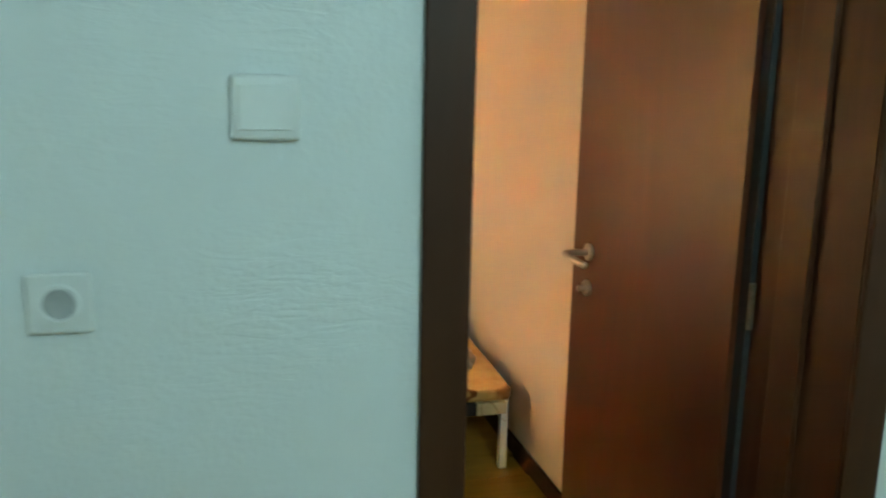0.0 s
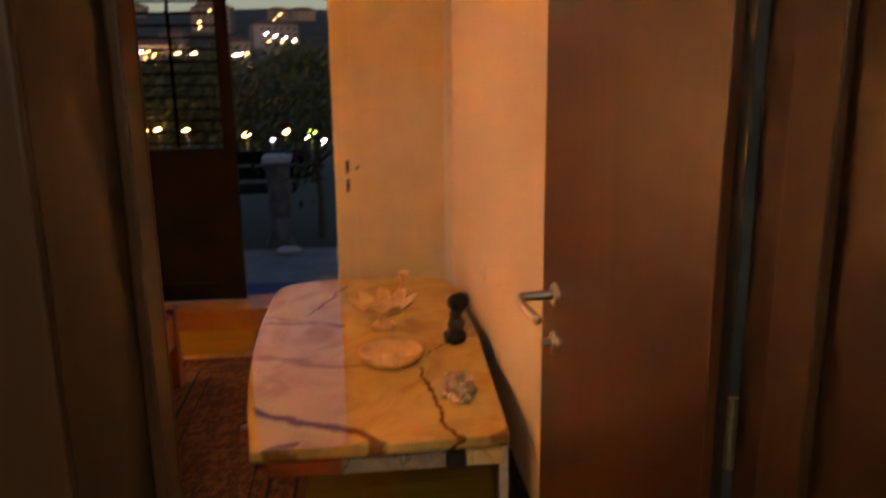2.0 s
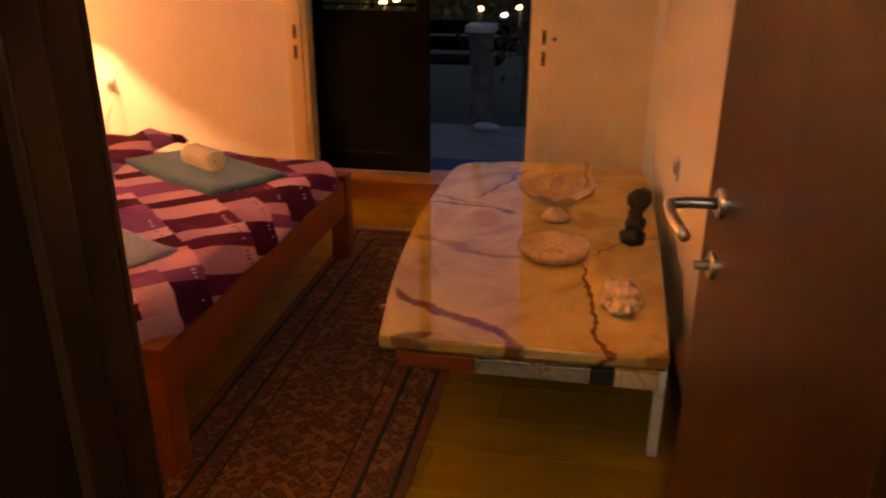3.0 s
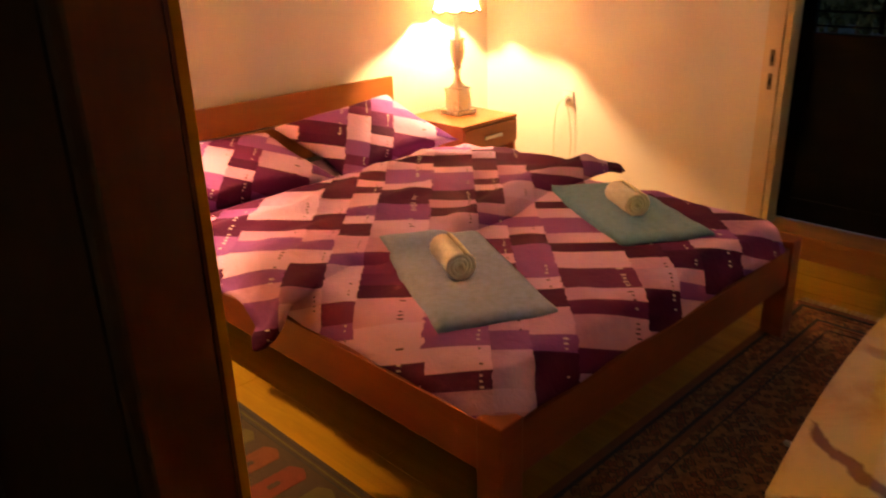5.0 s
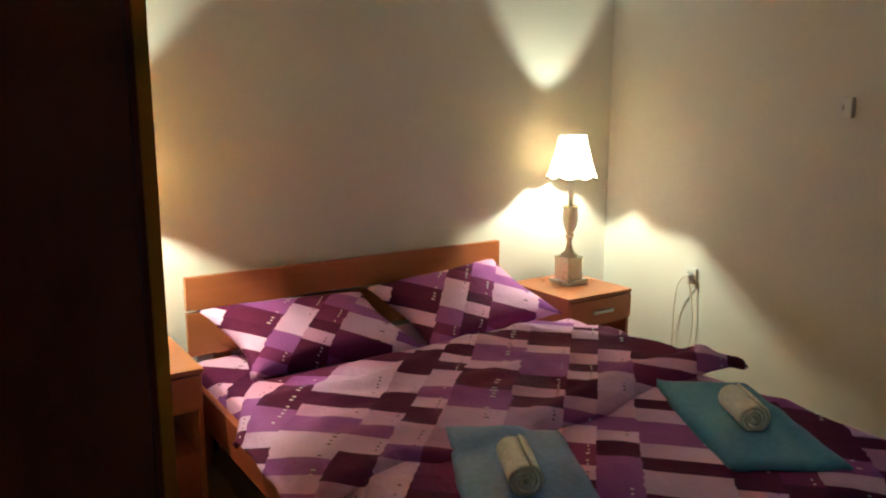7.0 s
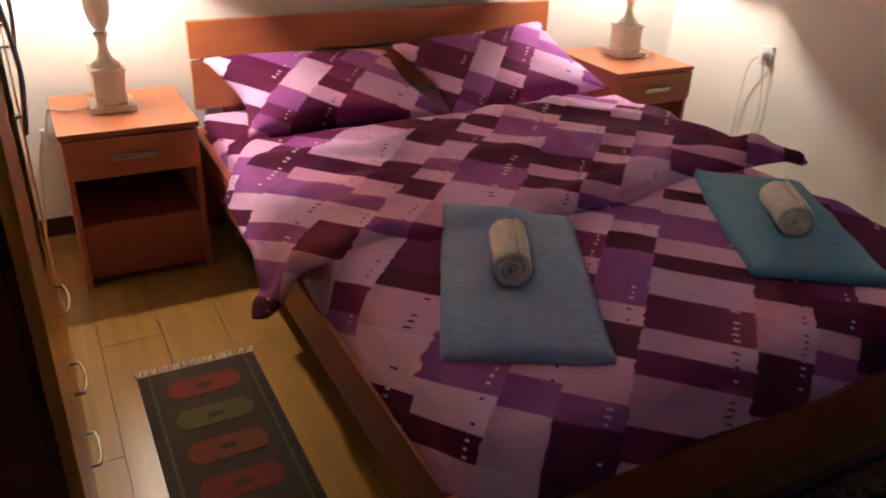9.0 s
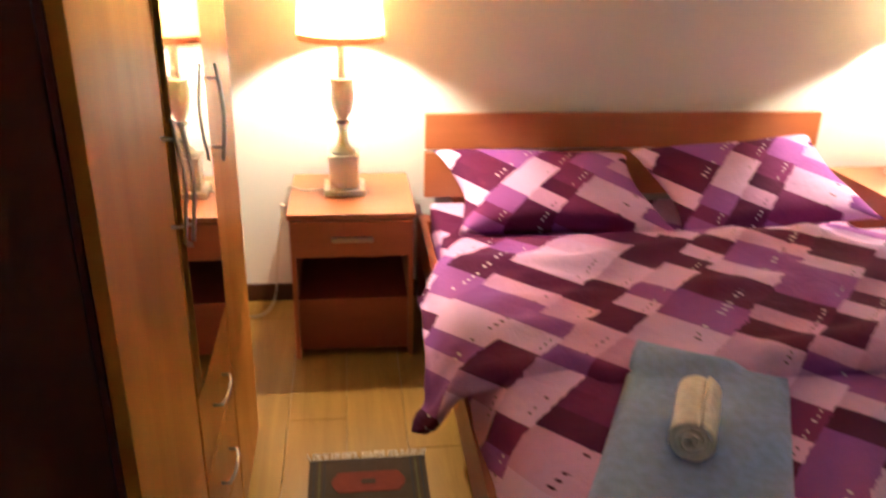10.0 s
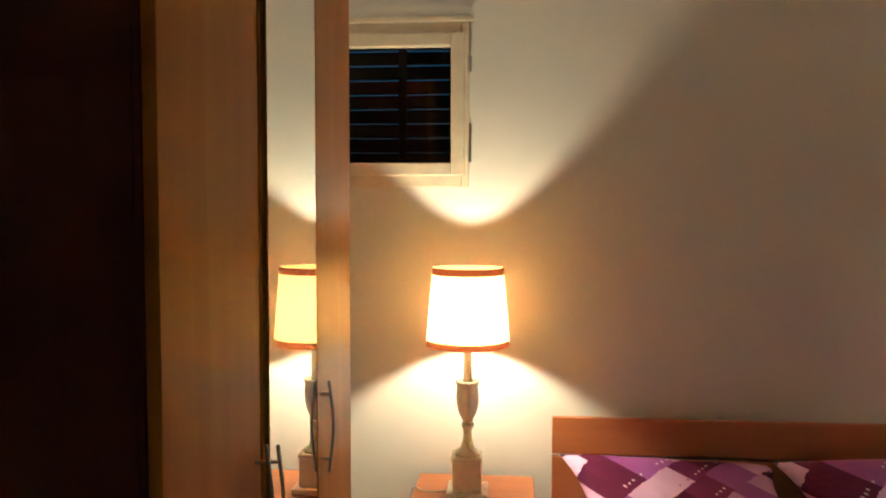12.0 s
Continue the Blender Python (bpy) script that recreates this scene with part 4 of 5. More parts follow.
def slab(outline, z0, z1):
    b = bmesh.new()
    n = len(outline)
    cx = sum(p[0] for p in outline) / n
    cy = sum(p[1] for p in outline) / n
    def ring(z, shrink):
        out = []
        for i, (x, y) in enumerate(outline):
            dx, dy = x - cx, y - cy
            d = math.hypot(dx, dy)
            j = shrink + (0.004 * noise.noise(Vector((x * 18, y * 18, z * 30))) if shrink else 0)
            out.append(b.verts.new((x - dx / d * j, y - dy / d * j, z)))
        return out
    rings = [ring(z0, 0.022), ring(z0 + 0.015, 0.008), ring(z1 - 0.008, 0.001), ring(z1, 0.005)]
    for lo, hi in zip(rings, rings[1:]):
        for i in range(n):
            j = (i + 1) % n
            b.faces.new((lo[j], lo[i], hi[i], hi[j]))
    b.faces.new(rings[0])
    b.faces.new(list(reversed(rings[-1])))
    bmesh.ops.recalc_face_normals(b, faces=b.faces[:])
    return b


part("tabletop", slab(slab_outline(), TZ - 0.05, TZ), ONYX, tb, "glossy honey onyx slab with brown veins")
for x, y in ((0.33, -3.70), (1.98, -3.66), (1.95, -2.95)):
    part("leg", box(x - 0.016, x + 0.016, y - 0.016, y + 0.016, 0, TZ - 0.05, 0.004), ALABASTER, tb, "pale stone leg")
# one polished apron band; its reflections are put in as block colours
for y0, y1, material, words in ((-3.17, -2.935, BEDWOOD, "reddish brown apron block"), (-3.50, -3.172, REFLECT_GREY, "apron block coloured as a grey reflection"),
                                (-3.565, -3.502, BLACK, "apron block coloured as a dark reflection"), (-3.69, -3.567, REFLECT_PALE, "apron block coloured as a pale reflection")):
    part("apron", box(0.262, 0.315, y0, y1, TZ - 0.100, TZ - 0.051, 0.003), material, tb, words)
part("pin", tube([(0.50, -2.875, TZ - 0.03), (0.50, -2.826, TZ - 0.03)], 0.007, 12), STEEL, tb, "small chrome pin")
part("apron", box(0.315, 2.1, -2.95, -2.92, TZ - 0.095, TZ - 0.051, 0.004), BEDWOOD, tb)
part("support", box(0.9, 1.7, -3.42, -3.12, 0, TZ - 0.05, 0.006), BEDWOOD, tb, "dark wooden base")


def lotus(at):
    n = thing("stone_bowl", "peach stone lotus bowl on a round foot", "bowl", (*at, TZ + 0.001))
    part("foot", lathe([(0.055, 0), (0.056, 0.008), (0.040, 0.026), (0.020, 0.045), (0.018, 0.062)], 28), PEACH, n, smooth=True)
    part("dish", lathe([(0.018, 0.062), (0.07, 0.072), (0.115, 0.10), (0.118, 0.104), (0.07, 0.084), (0.01, 0.076)], 28), PEACH, n, smooth=True)
    for k in range(9):
        a = k * 2 * math.pi / 9
        def pet(u, v):
            w = 0.049 * math.sin(math.pi * min(1, 0.22 + 0.76 * v)) ** 0.6 * (1 - 0.15 * v)
            r = 0.070 + 0.090 * v
            return Matrix.Rotation(a, 3, "Z") @ Vector((r, (u - 0.5) * 2 * w, 0.076 + 0.062 * v ** 1.3 + 0.012 * abs(u - 0.5)))
        ob = part("petal", grid(6, 8, pet), PEACH, n, smooth=True)
        m5 = ob.modifiers.new("thick", "SOLIDIFY")
        m5.thickness = 0.005
    return n


lotus((1.375, -3.34))
bt = thing("stone_vase", "small peach stone vase with a flared lip", "vase", (1.72, -3.455, TZ + 0.001))
part("body", lathe([(0.035, 0), (0.042, 0.02), (0.034, 0.06), (0.016, 0.10), (0.014, 0.14), (0.026, 0.165), (0.022, 0.165)], 24), PEACH, bt, smooth=True)


def ashtray(at):
    n = thing("stone_dish", "oval rough edged peach stone dish", "dish", (*at, TZ + 0.001))
    def w(r, z, a):
        k = 1 + 0.05 * noise.noise(Vector((math.cos(a) * 2, math.sin(a) * 2, z * 8)))
        return r * k * (1.0 + 0.12 * math.sin(a) ** 2), z + (0.008 * noise.noise(Vector((math.cos(a) * 3, math.sin(a) * 3, 4))) if z > 0.03 else 0)
    part("body", lathe([(0.085, 0), (0.105, 0.02), (0.118, 0.05), (0.108, 0.056), (0.092, 0.034), (0.05, 0.024), (0.005, 0.022)], 40, wave=w), PEACH, n, smooth=True)
    part("boss", lathe([(0.035, 0.023), (0.030, 0.034), (0.010, 0.038)], 20), PEACH, n, smooth=True)
    return n


ashtray((0.955, -3.355))


def figurine(at):
    b = bmesh.new()
    for (x, y, z), r, sq in (((0, 0, 0.035), 0.042, 0.95), ((0.005, 0, 0.085), 0.036, 1.1), ((0, 0.004, 0.125), 0.026, 1.1), ((0, -0.006, 0.180), 0.044, 1.0), ((-0.022, -0.012, 0.175), 0.030, 0.9), ((0.02, -0.020, 0.195), 0.030, 0.9), ((0.02, 0.02, 0.03), 0.034, 0.85)):
        s = bmesh.new()
        bmesh.ops.create_icosphere(s, subdivisions=3, radius=r)
        for v in s.verts:
            v.co = v.co * (1 + 0.26 * noise.noise(v.co * 38 + Vector((x, y, z)) * 30))
            v.co = Vector((v.co.x + x, v.co.y + y, max(0.0, v.co.z * sq + z)))
        join(b, s)
    ob = solid("carved_figure", b, DARKSTONE, "small dark carved ornament on the stone table", "ornament", smooth=True)
    ob.location = (*at, TZ)
    return ob


figurine((1.13, -3.645))


def rock(at, r):
    b = bmesh.new()
    bmesh.ops.create_icosphere(b, subdivisions=4, radius=r)
    for v in b.verts:
        d = v.co.normalized()
        v.co = v.co * (1 + 0.25 * noise.noise(d * 2.2) + 0.10 * noise.noise(d * 6))
        v.co = Vector((v.co.x * 1.5, v.co.y * 0.95, max(0, v.co.z * 0.8 + r * 0.45)))
    ob = solid("crystal_rock", b, QUARTZ, "rough pink crystal stone on the table", "stone")
    ob.location = (*at, TZ)
    return ob


rock((0.595, -3.585), 0.064)

# ---------------------------------------------------------------- rugs
def carpet():
    m, nt, b = mat("woven_carpet", 0.95)
    L = nt.links
    v = coords(nt, kind="Object")
    vor = nt.nodes.new("ShaderNodeTexVoronoi")
    vor.distance = "MANHATTAN"
    vor.inputs["Scale"].default_value = 30
    vor.inputs["Randomness"].default_value = 1.0
    L.new(v, vor.inputs["Vector"])
    field = ramp(nt, vor.outputs["Distance"], [(0.0, (0.32, 0.15, 0.05)), (0.22, (0.12, 0.045, 0.018)), (0.42, (0.26, 0.075, 0.025)), (0.6, (0.07, 0.045, 0.022)), (0.8, (0.30, 0.14, 0.05))], "CONSTANT")
    fine = ramp(nt, noisy(nt, v, 60, 3), [(0.35, (0.55, 0.55, 0.55)), (0.65, (1, 1, 1))])
    L.new(mixed(nt, 1.0, field, fine, "MULTIPLY"), b.inputs["Base Color"])
    bump(nt, b, noisy(nt, coords(nt, (1, 0.35, 1)), 380, 2), 0.5, 0.003)
    return m


CARPET = carpet()
BORDER = fabric("carpet_border", (0.17, 0.062, 0.022), 400, 0.5)
BORDER_DARK = fabric("carpet_dark_line", (0.022, 0.02, 0.018), 400, 0.5)
FRINGE = fabric("carpet_fringe", (0.55, 0.45, 0.30), 400, 0.5)
KILIM = fabric("kilim_ground", (0.040, 0.022, 0.008), 300, 0.6)
KRED, KORANGE, KOLIVE = fabric("kilim_red", (0.13, 0.016, 0.003), 300, 0.6), fabric("kilim_orange", (0.125, 0.030, 0.004), 300, 0.6), fabric("kilim_olive", (0.075, 0.060, 0.009), 300, 0.6)
RX0, RX1, RY0, RY1 = -0.42, 2.02, -3.02, -2.27
rug = thing("rug", "long worn brown patterned carpet beside the bed", "rug")
part("carpet_body", box(RX0, RX1, RY0, RY1, 0.0005, 0.009, 0.002), CARPET, rug)
for a, c, material in ((0.0, 0.03, BORDER), (0.03, 0.045, BORDER_DARK), (0.068, 0.074, BORDER), (0.13, 0.145, BORDER_DARK), (0.145, 0.165, BORDER), (0.20, 0.206, BORDER_DARK)):
    part("border", box(RX0 + a, RX1 - a, RY1 - c, RY1 - a, 0.0091, 0.0105), material, rug)
    part("border", box(RX0 + a, RX1 - a, RY0 + a, RY0 + c, 0.0091, 0.0105), material, rug)
    part("border", box(RX0 + a, RX0 + c, RY0 + c, RY1 - c, 0.0091, 0.0105), material, rug)
    part("border", box(RX1 - c, RX1 - a, RY0 + c, RY1 - c, 0.0091, 0.0105), material, rug)


def fringe(parent, x, y, dx, dy, length, count, way):
    b = bmesh.new()
    rnd = random.Random(3)
    for i in range(count):
        t = (i + 0.5) / count
        px, py = x + dx * t, y + dy * t
        j = rnd.uniform(-0.012, 0.012)
        tube([(px, py, 0.006), (px + way[0] * length * 0.5 + (j if dx else 0), py + way[1] * length * 0.5 + (j if dy else 0), 0.006),
              (px + way[0] * length + (1.6 * j if dx else 0), py + way[1] * length + (1.6 * j if dy else 0), 0.003)], 0.0022, 4, b)
    ob = part("fringe", b, FRINGE, parent, "pale knotted fringe")
    return ob


fringe(rug, RX1, RY0, 0, RY1 - RY0, 0.06, 110, (1, 0))
fringe(rug, RX0, RY0, 0, RY1 - RY0, 0.06, 110, (-1, 0))
KX0, KX1, KY0, KY1 = -0.440, -0.093, -1.93, -1.118
kil = thing("kilim_rug", "small brown kilim with red, olive and orange lozenges", "rug", ((KX0 + KX1) / 2, 0, 0))
hw = (KX1 - KX0) / 2
part("carpet_body", box(-hw, hw, KY0, KY1, 0.0005, 0.007, 0.002), KILIM, kil)
for s in (-1, 1):
    for o in (0.012, 0.028, 0.042):
        part("stripe", box(min(s * (hw - o), s * (hw - o - 0.006)), max(s * (hw - o), s * (hw - o - 0.006)), KY0 + 0.004, KY1 - 0.004, 0.0071, 0.0082), BORDER_DARK if o != 0.028 else KOLIVE, kil)
for k, material in enumerate((KRED, KOLIVE, KORANGE, KRED, KOLIVE)):
    yc = KY1 - 0.108 - 0.146 * k
    def loz(wd2, hg, z, mtl, nm):
        b = bmesh.new()
        ring = []
        for px, py in ((-wd2, 0), (-wd2 * 0.93, hg * 0.5), (-wd2 * 0.80, hg), (wd2 * 0.80, hg), (wd2 * 0.93, hg * 0.5), (wd2, 0), (wd2 * 0.93, -hg * 0.5), (wd2 * 0.80, -hg), (-wd2 * 0.80, -hg), (-wd2 * 0.93, -hg * 0.5)):
            ring.append(b.verts.new((px, yc + py, z)))
        f = b.faces.new(list(reversed(ring)))
        ext = bmesh.ops.extrude_face_region(b, geom=[f])
        for v in ext["geom"]:
            if isinstance(v, bmesh.types.BMVert):
                v.co.z -= 0.001
        bmesh.ops.recalc_face_normals(b, faces=b.faces[:])
        part(nm, b, mtl, kil)
    loz(0.108, 0.044, 0.0083, material, "lozenge")
    loz(0.022, 0.010, 0.0094, KILIM, "lozenge_heart")
fringe(kil, -hw, KY1, 2 * hw, 0, 0.035, 60, (0, 1))
fringe(kil, -hw, KY0, 2 * hw, 0, 0.035, 60, (0, -1))

# ---------------------------------------------------------------- hall lamp
hl = thing("ceiling_light", "round white glass ceiling light in the hall", "ceiling light", (-3.45, -3.35, TOP))
part("base", lathe([(0.11, -0.035), (0.11, -0.001)], 32), PLASTIC, hl)

# ---------------------------------------------------------------- outside at dusk
OUTZ = 0.05
CONCRETE = plain("terrace_concrete", (0.20, 0.20, 0.21), 0.8, 0, 0.25, 5)
EARTH = plain("dusk_hillside", (0.035, 0.045, 0.03), 0.95, 0, 0.3, 0.1)
LEAF = plain("foliage", (0.04, 0.065, 0.03), 0.7, 0, 0.4, 8)
BARK = plain("bark", (0.09, 0.065, 0.045), 0.9, 0, 0.3, 12)
HOUSE = plain("far_render", (0.17, 0.17, 0.18), 0.9, 0, 0.15, 0.3)
ROOF = plain("far_roof", (0.16, 0.08, 0.06), 0.9, 0, 0.2, 1)
FARGLASS = plain("far_window", (0.02, 0.025, 0.03), 0.2)
GALV = plain("grey_metal", (0.20, 0.21, 0.22), 0.5, 0.5)
ROUGHSTONE = plain("rough_stone", (0.10, 0.10, 0.105), 0.9, 0, 0.5, 9)
WHITESTONE = plain("white_stone", (0.50, 0.51, 0.53), 0.7, 0, 0.1, 10)
BLUECLOTH = fabric("blue_mat", (0.02, 0.07, 0.22), 300, 0.5)


def ground_height(x, y):
    if x < 8.5:
        return OUTZ if x > XE + T + 0.01 else -0.15
    d = x - 8.5
    z = OUTZ - 14 * smooth01(d / 60)
    z += 58 * smooth01((x - 170) / 520) + 6 * noise.noise(Vector((x * 0.008, y * 0.008, 0))) * smooth01((x - 40) / 120)
    return z


xs = [XE + T + 0.02, 4, 6, 8.5, 10, 13, 17, 22, 28, 35, 45, 60, 80, 110, 150, 200, 260, 330, 410, 500, 600, 700, 900, 1400, 2200]
ys = [-1500, -900, -600, -420, -300, -220, -160, -115, -80, -55, -35, -20, -10, -3, 4, 12, 25, 45, 70, 100, 145, 200, 280, 400, 560, 800, 1200]
bm = bmesh.new()
gv = [[bm.verts.new((x, y, ground_height(x, y))) for y in ys] for x in xs]
for i in range(len(xs) - 1):
    for j in range(len(ys) - 1):
        bm.faces.new((gv[i][j], gv[i + 1][j], gv[i + 1][j + 1], gv[i][j + 1]))
solid("ground", bm, EARTH, "dark hillside falling to the town at dusk", "ground", "structure", smooth=True)
solid("pavement", box(XE + T + 0.021, 4.32, -9, 5, OUTZ - 0.1, OUTZ + 0.01, 0.004), CONCRETE, "pale grey concrete terrace outside the door", "terrace", "structure")


def bush(name, label, at, height, spread, count, seed, category="tree"):
    rnd = random.Random(seed)
    t = thing(name, label, category, at)
    trunk = bmesh.new()
    tips = []
    tube([(0, 0, -0.1), (0.02 * height, 0, height * 0.3), (0, 0.03 * height, height * 0.62)], lambda s: height * 0.03 * (1.1 - 0.7 * s), 8, trunk)
    for k in range(9):
        a, z = rnd.uniform(0, 6.28), height * rnd.uniform(0.3, 0.6)
        e = Vector((math.cos(a) * spread * rnd.uniform(0.5, 0.9), math.sin(a) * spread * rnd.uniform(0.5, 0.9), height * rnd.uniform(0.55, 0.98)))
        tube([(0, 0, z), (e.x * 0.5, e.y * 0.5, (z + e.z) / 2 + 0.05 * height), tuple(e)], lambda s: height * 0.014 * (1.1 - s), 6, trunk)
        tips.append(e)
    part("trunk", trunk, BARK, t)
    verts, faces = [], []
    for i in range(count):
        c = rnd.choice(tips)
        p = c + Vector((rnd.gauss(0, 0.25) * spread, rnd.gauss(0, 0.25) * spread, rnd.gauss(0, 0.13) * height))
        s = spread * rnd.uniform(0.05, 0.11)
        m = Euler((rnd.uniform(0, 6.28), rnd.uniform(0, 6.28), rnd.uniform(0, 6.28))).to_matrix()
        q = len(verts)
        verts += [tuple(p + m @ Vector(c2)) for c2 in ((-s, 0, 0), (0, -s * 0.5, s * 0.12), (s, 0, 0), (0, s * 0.5, s * 0.12))]
        faces += [(q, q + 1, q + 2), (q, q + 2, q + 3)]
    me = bpy.data.meshes.new("crown")
    me.from_pydata(verts, [], faces)
    me.materials.append(LEAF)
    crown = new("crown", me)
    crown.parent = t
    return t


rnd = random.Random(11)
model = bush("tree", "dark leafy tree below the terrace at dusk", (118, -3, ground_height(118, -3)), 6.0, 3.0, 1800, 4)
for k in range(60):
    x, y = rnd.uniform(96, 150), rnd.uniform(-40, 75)
    s = (1.0 + 0.012 * x - ground_height(x, y)) / 6.4 * rnd.uniform(0.8, 1.0)
    c = copy_thing(model, pose(x, y, ground_height(x, y), 0, 0, rnd.uniform(0, 360)))
    c.scale = (s, s, s)

# houses on the far hillside, each with its own openings
LIT, DIM = glow("lit_window", (1.0, 0.62, 0.26), 1.5), FARGLASS


def house(at, w, d, h, seed):
    r = random.Random(seed)
    n = thing("house", "pale far house on the hillside at dusk", "house", at, group="houses on the hill", turn=r.uniform(-20, 20))
    part("wall", box(-d / 2, d / 2, -w / 2, w / 2, -6, h), HOUSE, n)
    b = bmesh.new()
    o = 0.6
    p = [(-d / 2 - o, -w / 2 - o, h), (d / 2 + o, -w / 2 - o, h), (d / 2 + o, w / 2 + o, h), (-d / 2 - o, w / 2 + o, h), (0, -w / 4, h + 2.4), (0, w / 4, h + 2.4)]
    v = [b.verts.new(q) for q in p]
    for f in ((0, 1, 4), (1, 2, 5, 4), (2, 3, 5), (3, 0, 4, 5), (3, 2, 1, 0)):
        b.faces.new([v[i] for i in f])
    part("roof", b, ROOF, n)
    for z in range(int(h // 3)):
        for k in range(int(w // 3.2)):
            y = -w / 2 + 1.7 + k * 3.2
            lit = r.random() < 0.16
            part("window", box(-d / 2 - 0.06, -d / 2 - 0.01, y - 0.55, y + 0.55, 0.8 + z * 3, 2.2 + z * 3), LIT if lit else DIM, n, "lit window" if lit else "")


k = 0
for x in (330, 400, 470, 550):
    for j in range(9):
        k += 1
        y = -190 + j * 46 + rnd.uniform(-14, 14)
        xx = x + rnd.uniform(-25, 25)
        house((xx, y, ground_height(xx, y)), rnd.choice((12, 16, 22)), 11, rnd.choice((6.5, 9.5, 12.5)), k)


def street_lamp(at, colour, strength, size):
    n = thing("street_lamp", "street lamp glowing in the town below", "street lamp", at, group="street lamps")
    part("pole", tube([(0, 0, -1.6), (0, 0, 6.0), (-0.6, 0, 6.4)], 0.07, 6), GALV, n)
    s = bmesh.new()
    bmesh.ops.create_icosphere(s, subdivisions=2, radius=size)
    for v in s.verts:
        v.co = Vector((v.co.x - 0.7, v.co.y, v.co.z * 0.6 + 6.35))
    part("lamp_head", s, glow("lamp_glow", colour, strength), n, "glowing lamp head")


ORANGE, WHITE = (1.0, 0.55, 0.2), (0.85, 0.92, 1.0)
for x, y, c, st, sz in ((84, 8.6, ORANGE, 25, 0.34), (78, 5.3, (0.5, 0.6, 1.0), 14, 0.26), (86, 4.6, ORANGE, 25, 0.34), (80, 2.1, WHITE, 20, 0.28), (76, 0.3, WHITE, 30, 0.36),
                        (84, 1.7, (0.35, 1.0, 0.12), 14, 0.40), (92, 16.5, ORANGE, 25, 0.34), (92, 21.2, ORANGE, 25, 0.36), (96, 20.6, ORANGE, 22, 0.32), (110, 25.5, ORANGE, 25, 0.36)):
    street_lamp((x, y, ground_height(x, y) + 1.2), c, st / 4, sz * 1.2)
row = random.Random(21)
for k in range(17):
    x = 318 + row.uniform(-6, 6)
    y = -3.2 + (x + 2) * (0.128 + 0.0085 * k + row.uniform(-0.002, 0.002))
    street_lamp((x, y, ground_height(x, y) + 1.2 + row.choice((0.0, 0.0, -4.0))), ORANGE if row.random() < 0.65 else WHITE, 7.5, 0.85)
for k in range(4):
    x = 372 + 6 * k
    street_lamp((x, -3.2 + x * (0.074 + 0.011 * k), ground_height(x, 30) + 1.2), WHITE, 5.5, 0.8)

# things on the terrace
pd = thing("stone_pedestal", "white topped stone pedestal on the terrace", "pedestal", (4.40, -2.60, OUTZ))
def rough_stone(r, z, a):
    return r * (1 + 0.35 * noise.noise(Vector((math.cos(a) * 1.6, math.sin(a) * 1.6, z * 6)))), z
part("shaft", lathe([(0.12, 0), (0.11, 0.06), (0.085, 0.14), (0.075, 0.26), (0.09, 0.38), (0.085, 0.50), (0.10, 0.62), (0.12, 0.72)], 20, wave=rough_stone), ROUGHSTONE, pd, "rough grey stone shaft")
part("top", box(-0.13, 0.13, -0.11, 0.11, 0.72, 0.77, 0.008), WHITESTONE, pd)
bn = thing("bench", "dark wooden bench on the terrace", "bench", (4.95, -1.95, OUTZ))
for x in (-0.18, -0.02, 0.14):
    part("seat_board", box(x, x + 0.13, -0.75, 0.75, 0.40, 0.43, 0.005), SHUTTER, bn)
for z in (0.46, 0.60):
    part("back_board", box(0.25, 0.28, -0.85, 0.75, z, z + 0.12, 0.005), SHUTTER, bn)
for y in (-0.65, 0.62):
    part("leg", box(-0.17, -0.12, y, y + 0.05, 0, 0.40), GALV, bn)
    part("leg", box(0.28, 0.32, y, y + 0.05, 0, 0.70), GALV, bn)
bush("shrub", "thin branched shrub on the terrace", (4.75, -2.92, OUTZ), 1.25, 0.50, 260, 9, "shrub")
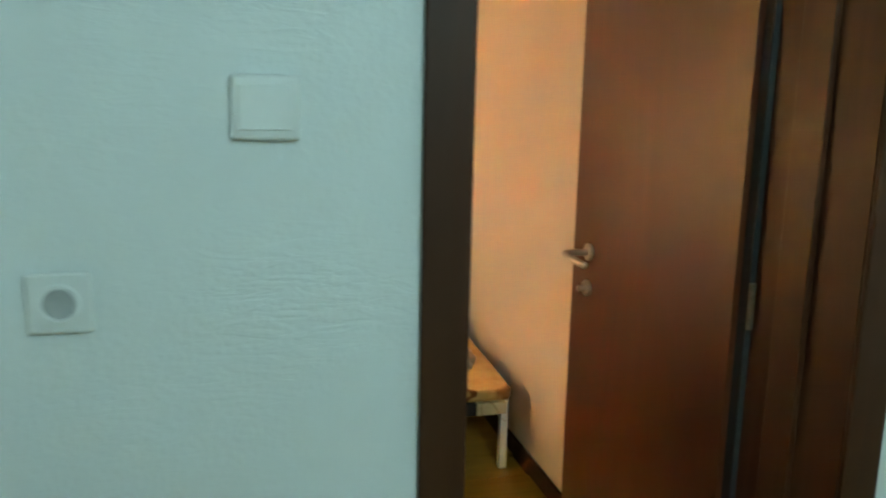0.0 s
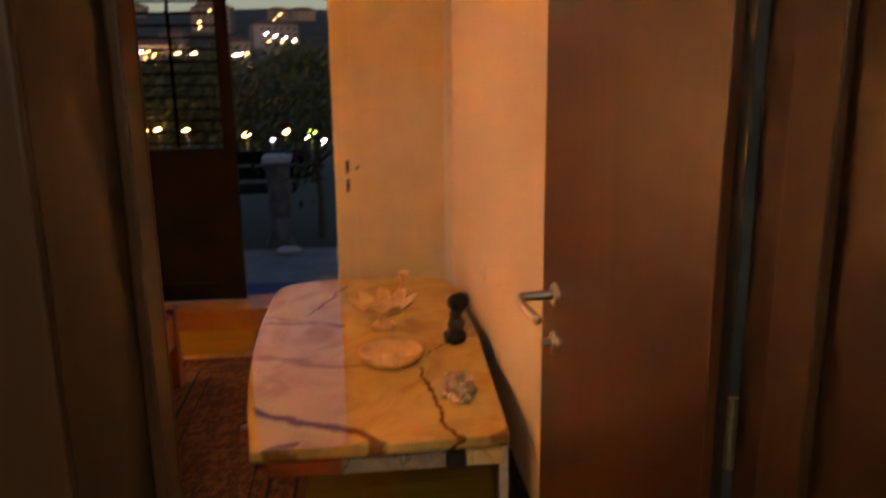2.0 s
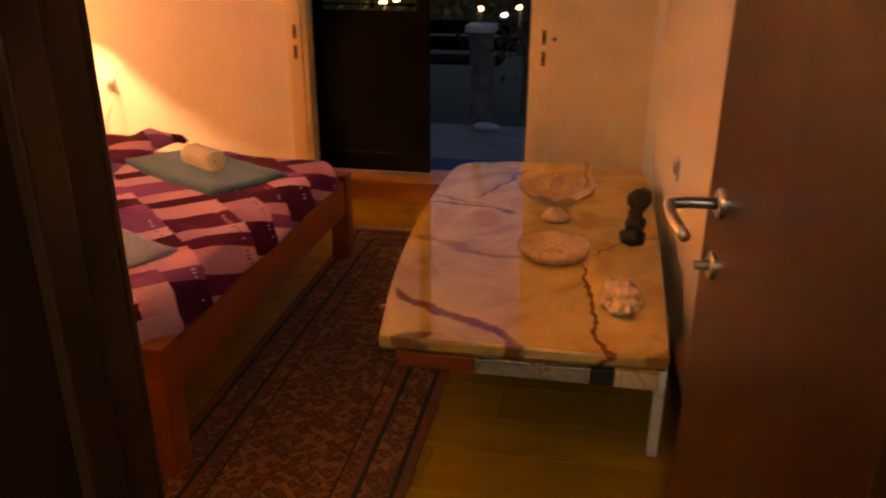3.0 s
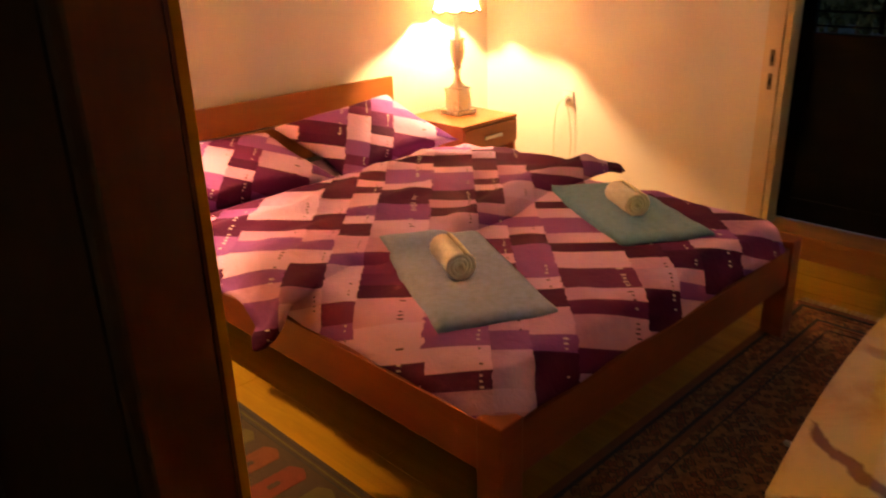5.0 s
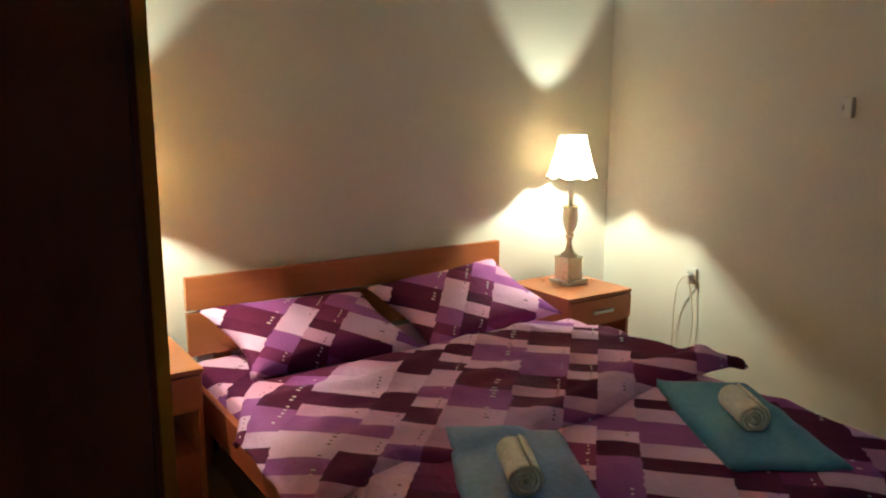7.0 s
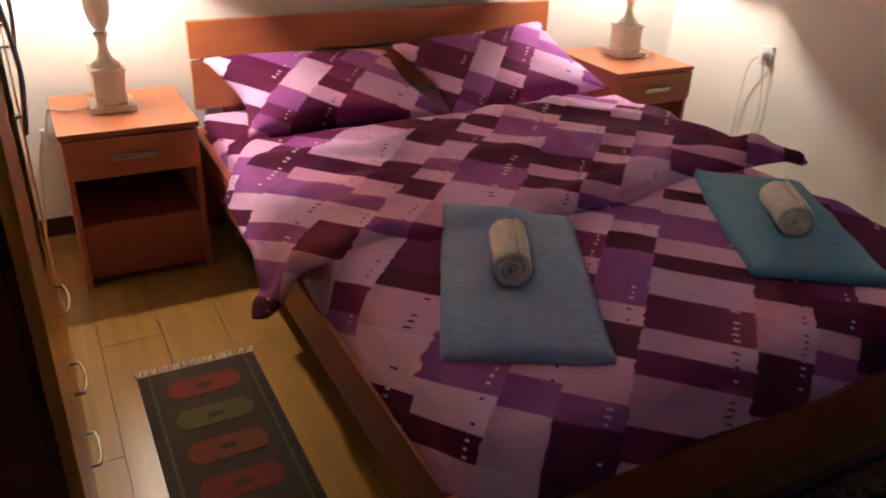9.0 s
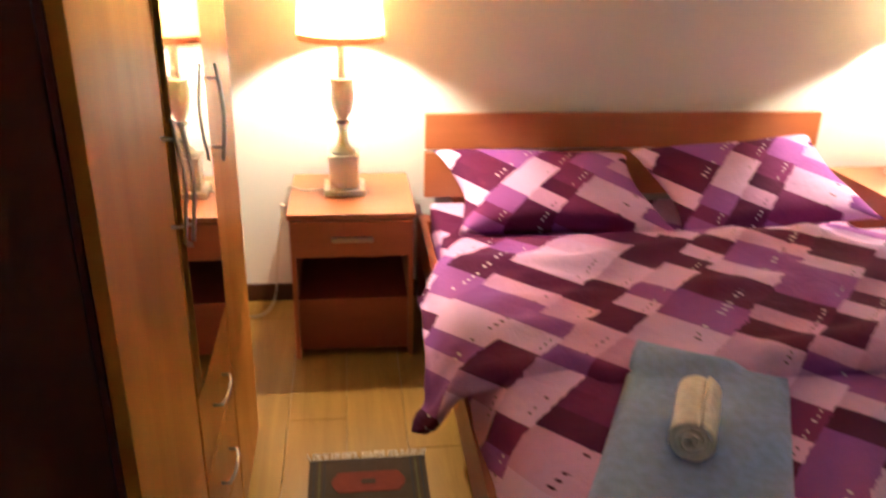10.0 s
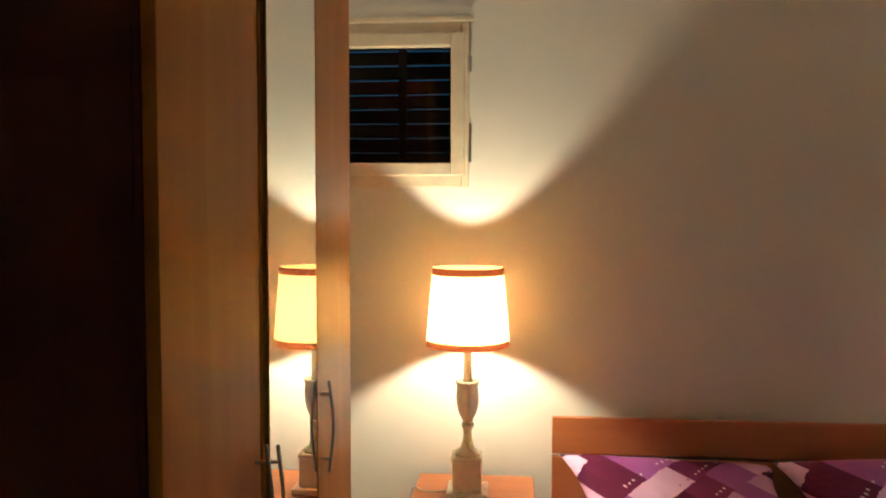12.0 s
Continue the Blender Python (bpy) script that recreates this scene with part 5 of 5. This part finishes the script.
solid("door_mat", box(2.80, 3.25, -2.95, -2.45, OUTZ + 0.0105, OUTZ + 0.025, 0.004), BLUECLOTH, "dark blue mat on the terrace", "mat")
stn = bmesh.new()
bmesh.ops.create_icosphere(stn, subdivisions=3, radius=0.075)
for v in stn.verts:
    v.co = Vector((v.co.x * 0.9, v.co.y * 1.4, v.co.z * 0.45)) * (1 + 0.2 * noise.noise(v.co * 9))
solid("pale_stone", stn, WHITESTONE, "flat pale stone lying on the terrace", "stone", smooth=True).location = (4.16, -2.68, OUTZ + 0.035)
for k, (z0, dz) in enumerate(((5.4, 0.5), (5.0, 0.35), (4.7, 0.8))):
    pts = [(14 + 1.0 * i, -9 + 2.2 * i, z0 - 1.6 + dz * (i / 8) + 0.012 * (i - 4) ** 2) for i in range(9)]
    solid("overhead_cable", tube(pts, 0.022, 6), BLACK, "thin black overhead cable against the sky", "cable", group="overhead cables")

# ---------------------------------------------------------------- floor boards, last
first = None
rnd = random.Random(5)
row = 0
y_top, width, length = YN - 0.002, 0.19, 1.26
x = XW + 0.002
while x < XE - 0.01:
    w = min(width, XE - x)
    off = (row * 0.43) % 1.0
    y = y_top + off * length - length
    seg = [(y_top, y)]
    while y > YS + 0.001:
        seg.append((y, y - length))
        y -= length
    for a, c in seg:
        c = max(c, YS + 0.001)
        if a - c < 0.03:
            continue
        b = bmesh.new()
        e = 0.0004
        p = [(x + e, c + e, 0), (x + w - e, c + e, 0), (x + w - e, a - e, 0), (x + e, a - e, 0)]
        lo = [b.verts.new((q[0], q[1], -0.0118)) for q in p]
        mid = [b.verts.new((q[0], q[1], -0.0015)) for q in p]
        g = 0.0007
        hi = [b.verts.new((q[0] + (g if i in (0, 3) else -g), q[1] + (g if i in (0, 1) else -g), 0)) for i, q in enumerate(p)]
        for r0, r1 in ((lo, mid), (mid, hi)):
            for i in range(4):
                j = (i + 1) % 4
                b.faces.new((r0[i], r0[j], r1[j], r1[i]))
        b.faces.new(hi)
        part("plank", b, FLOORWOOD, floor)
    x += width
    row += 1
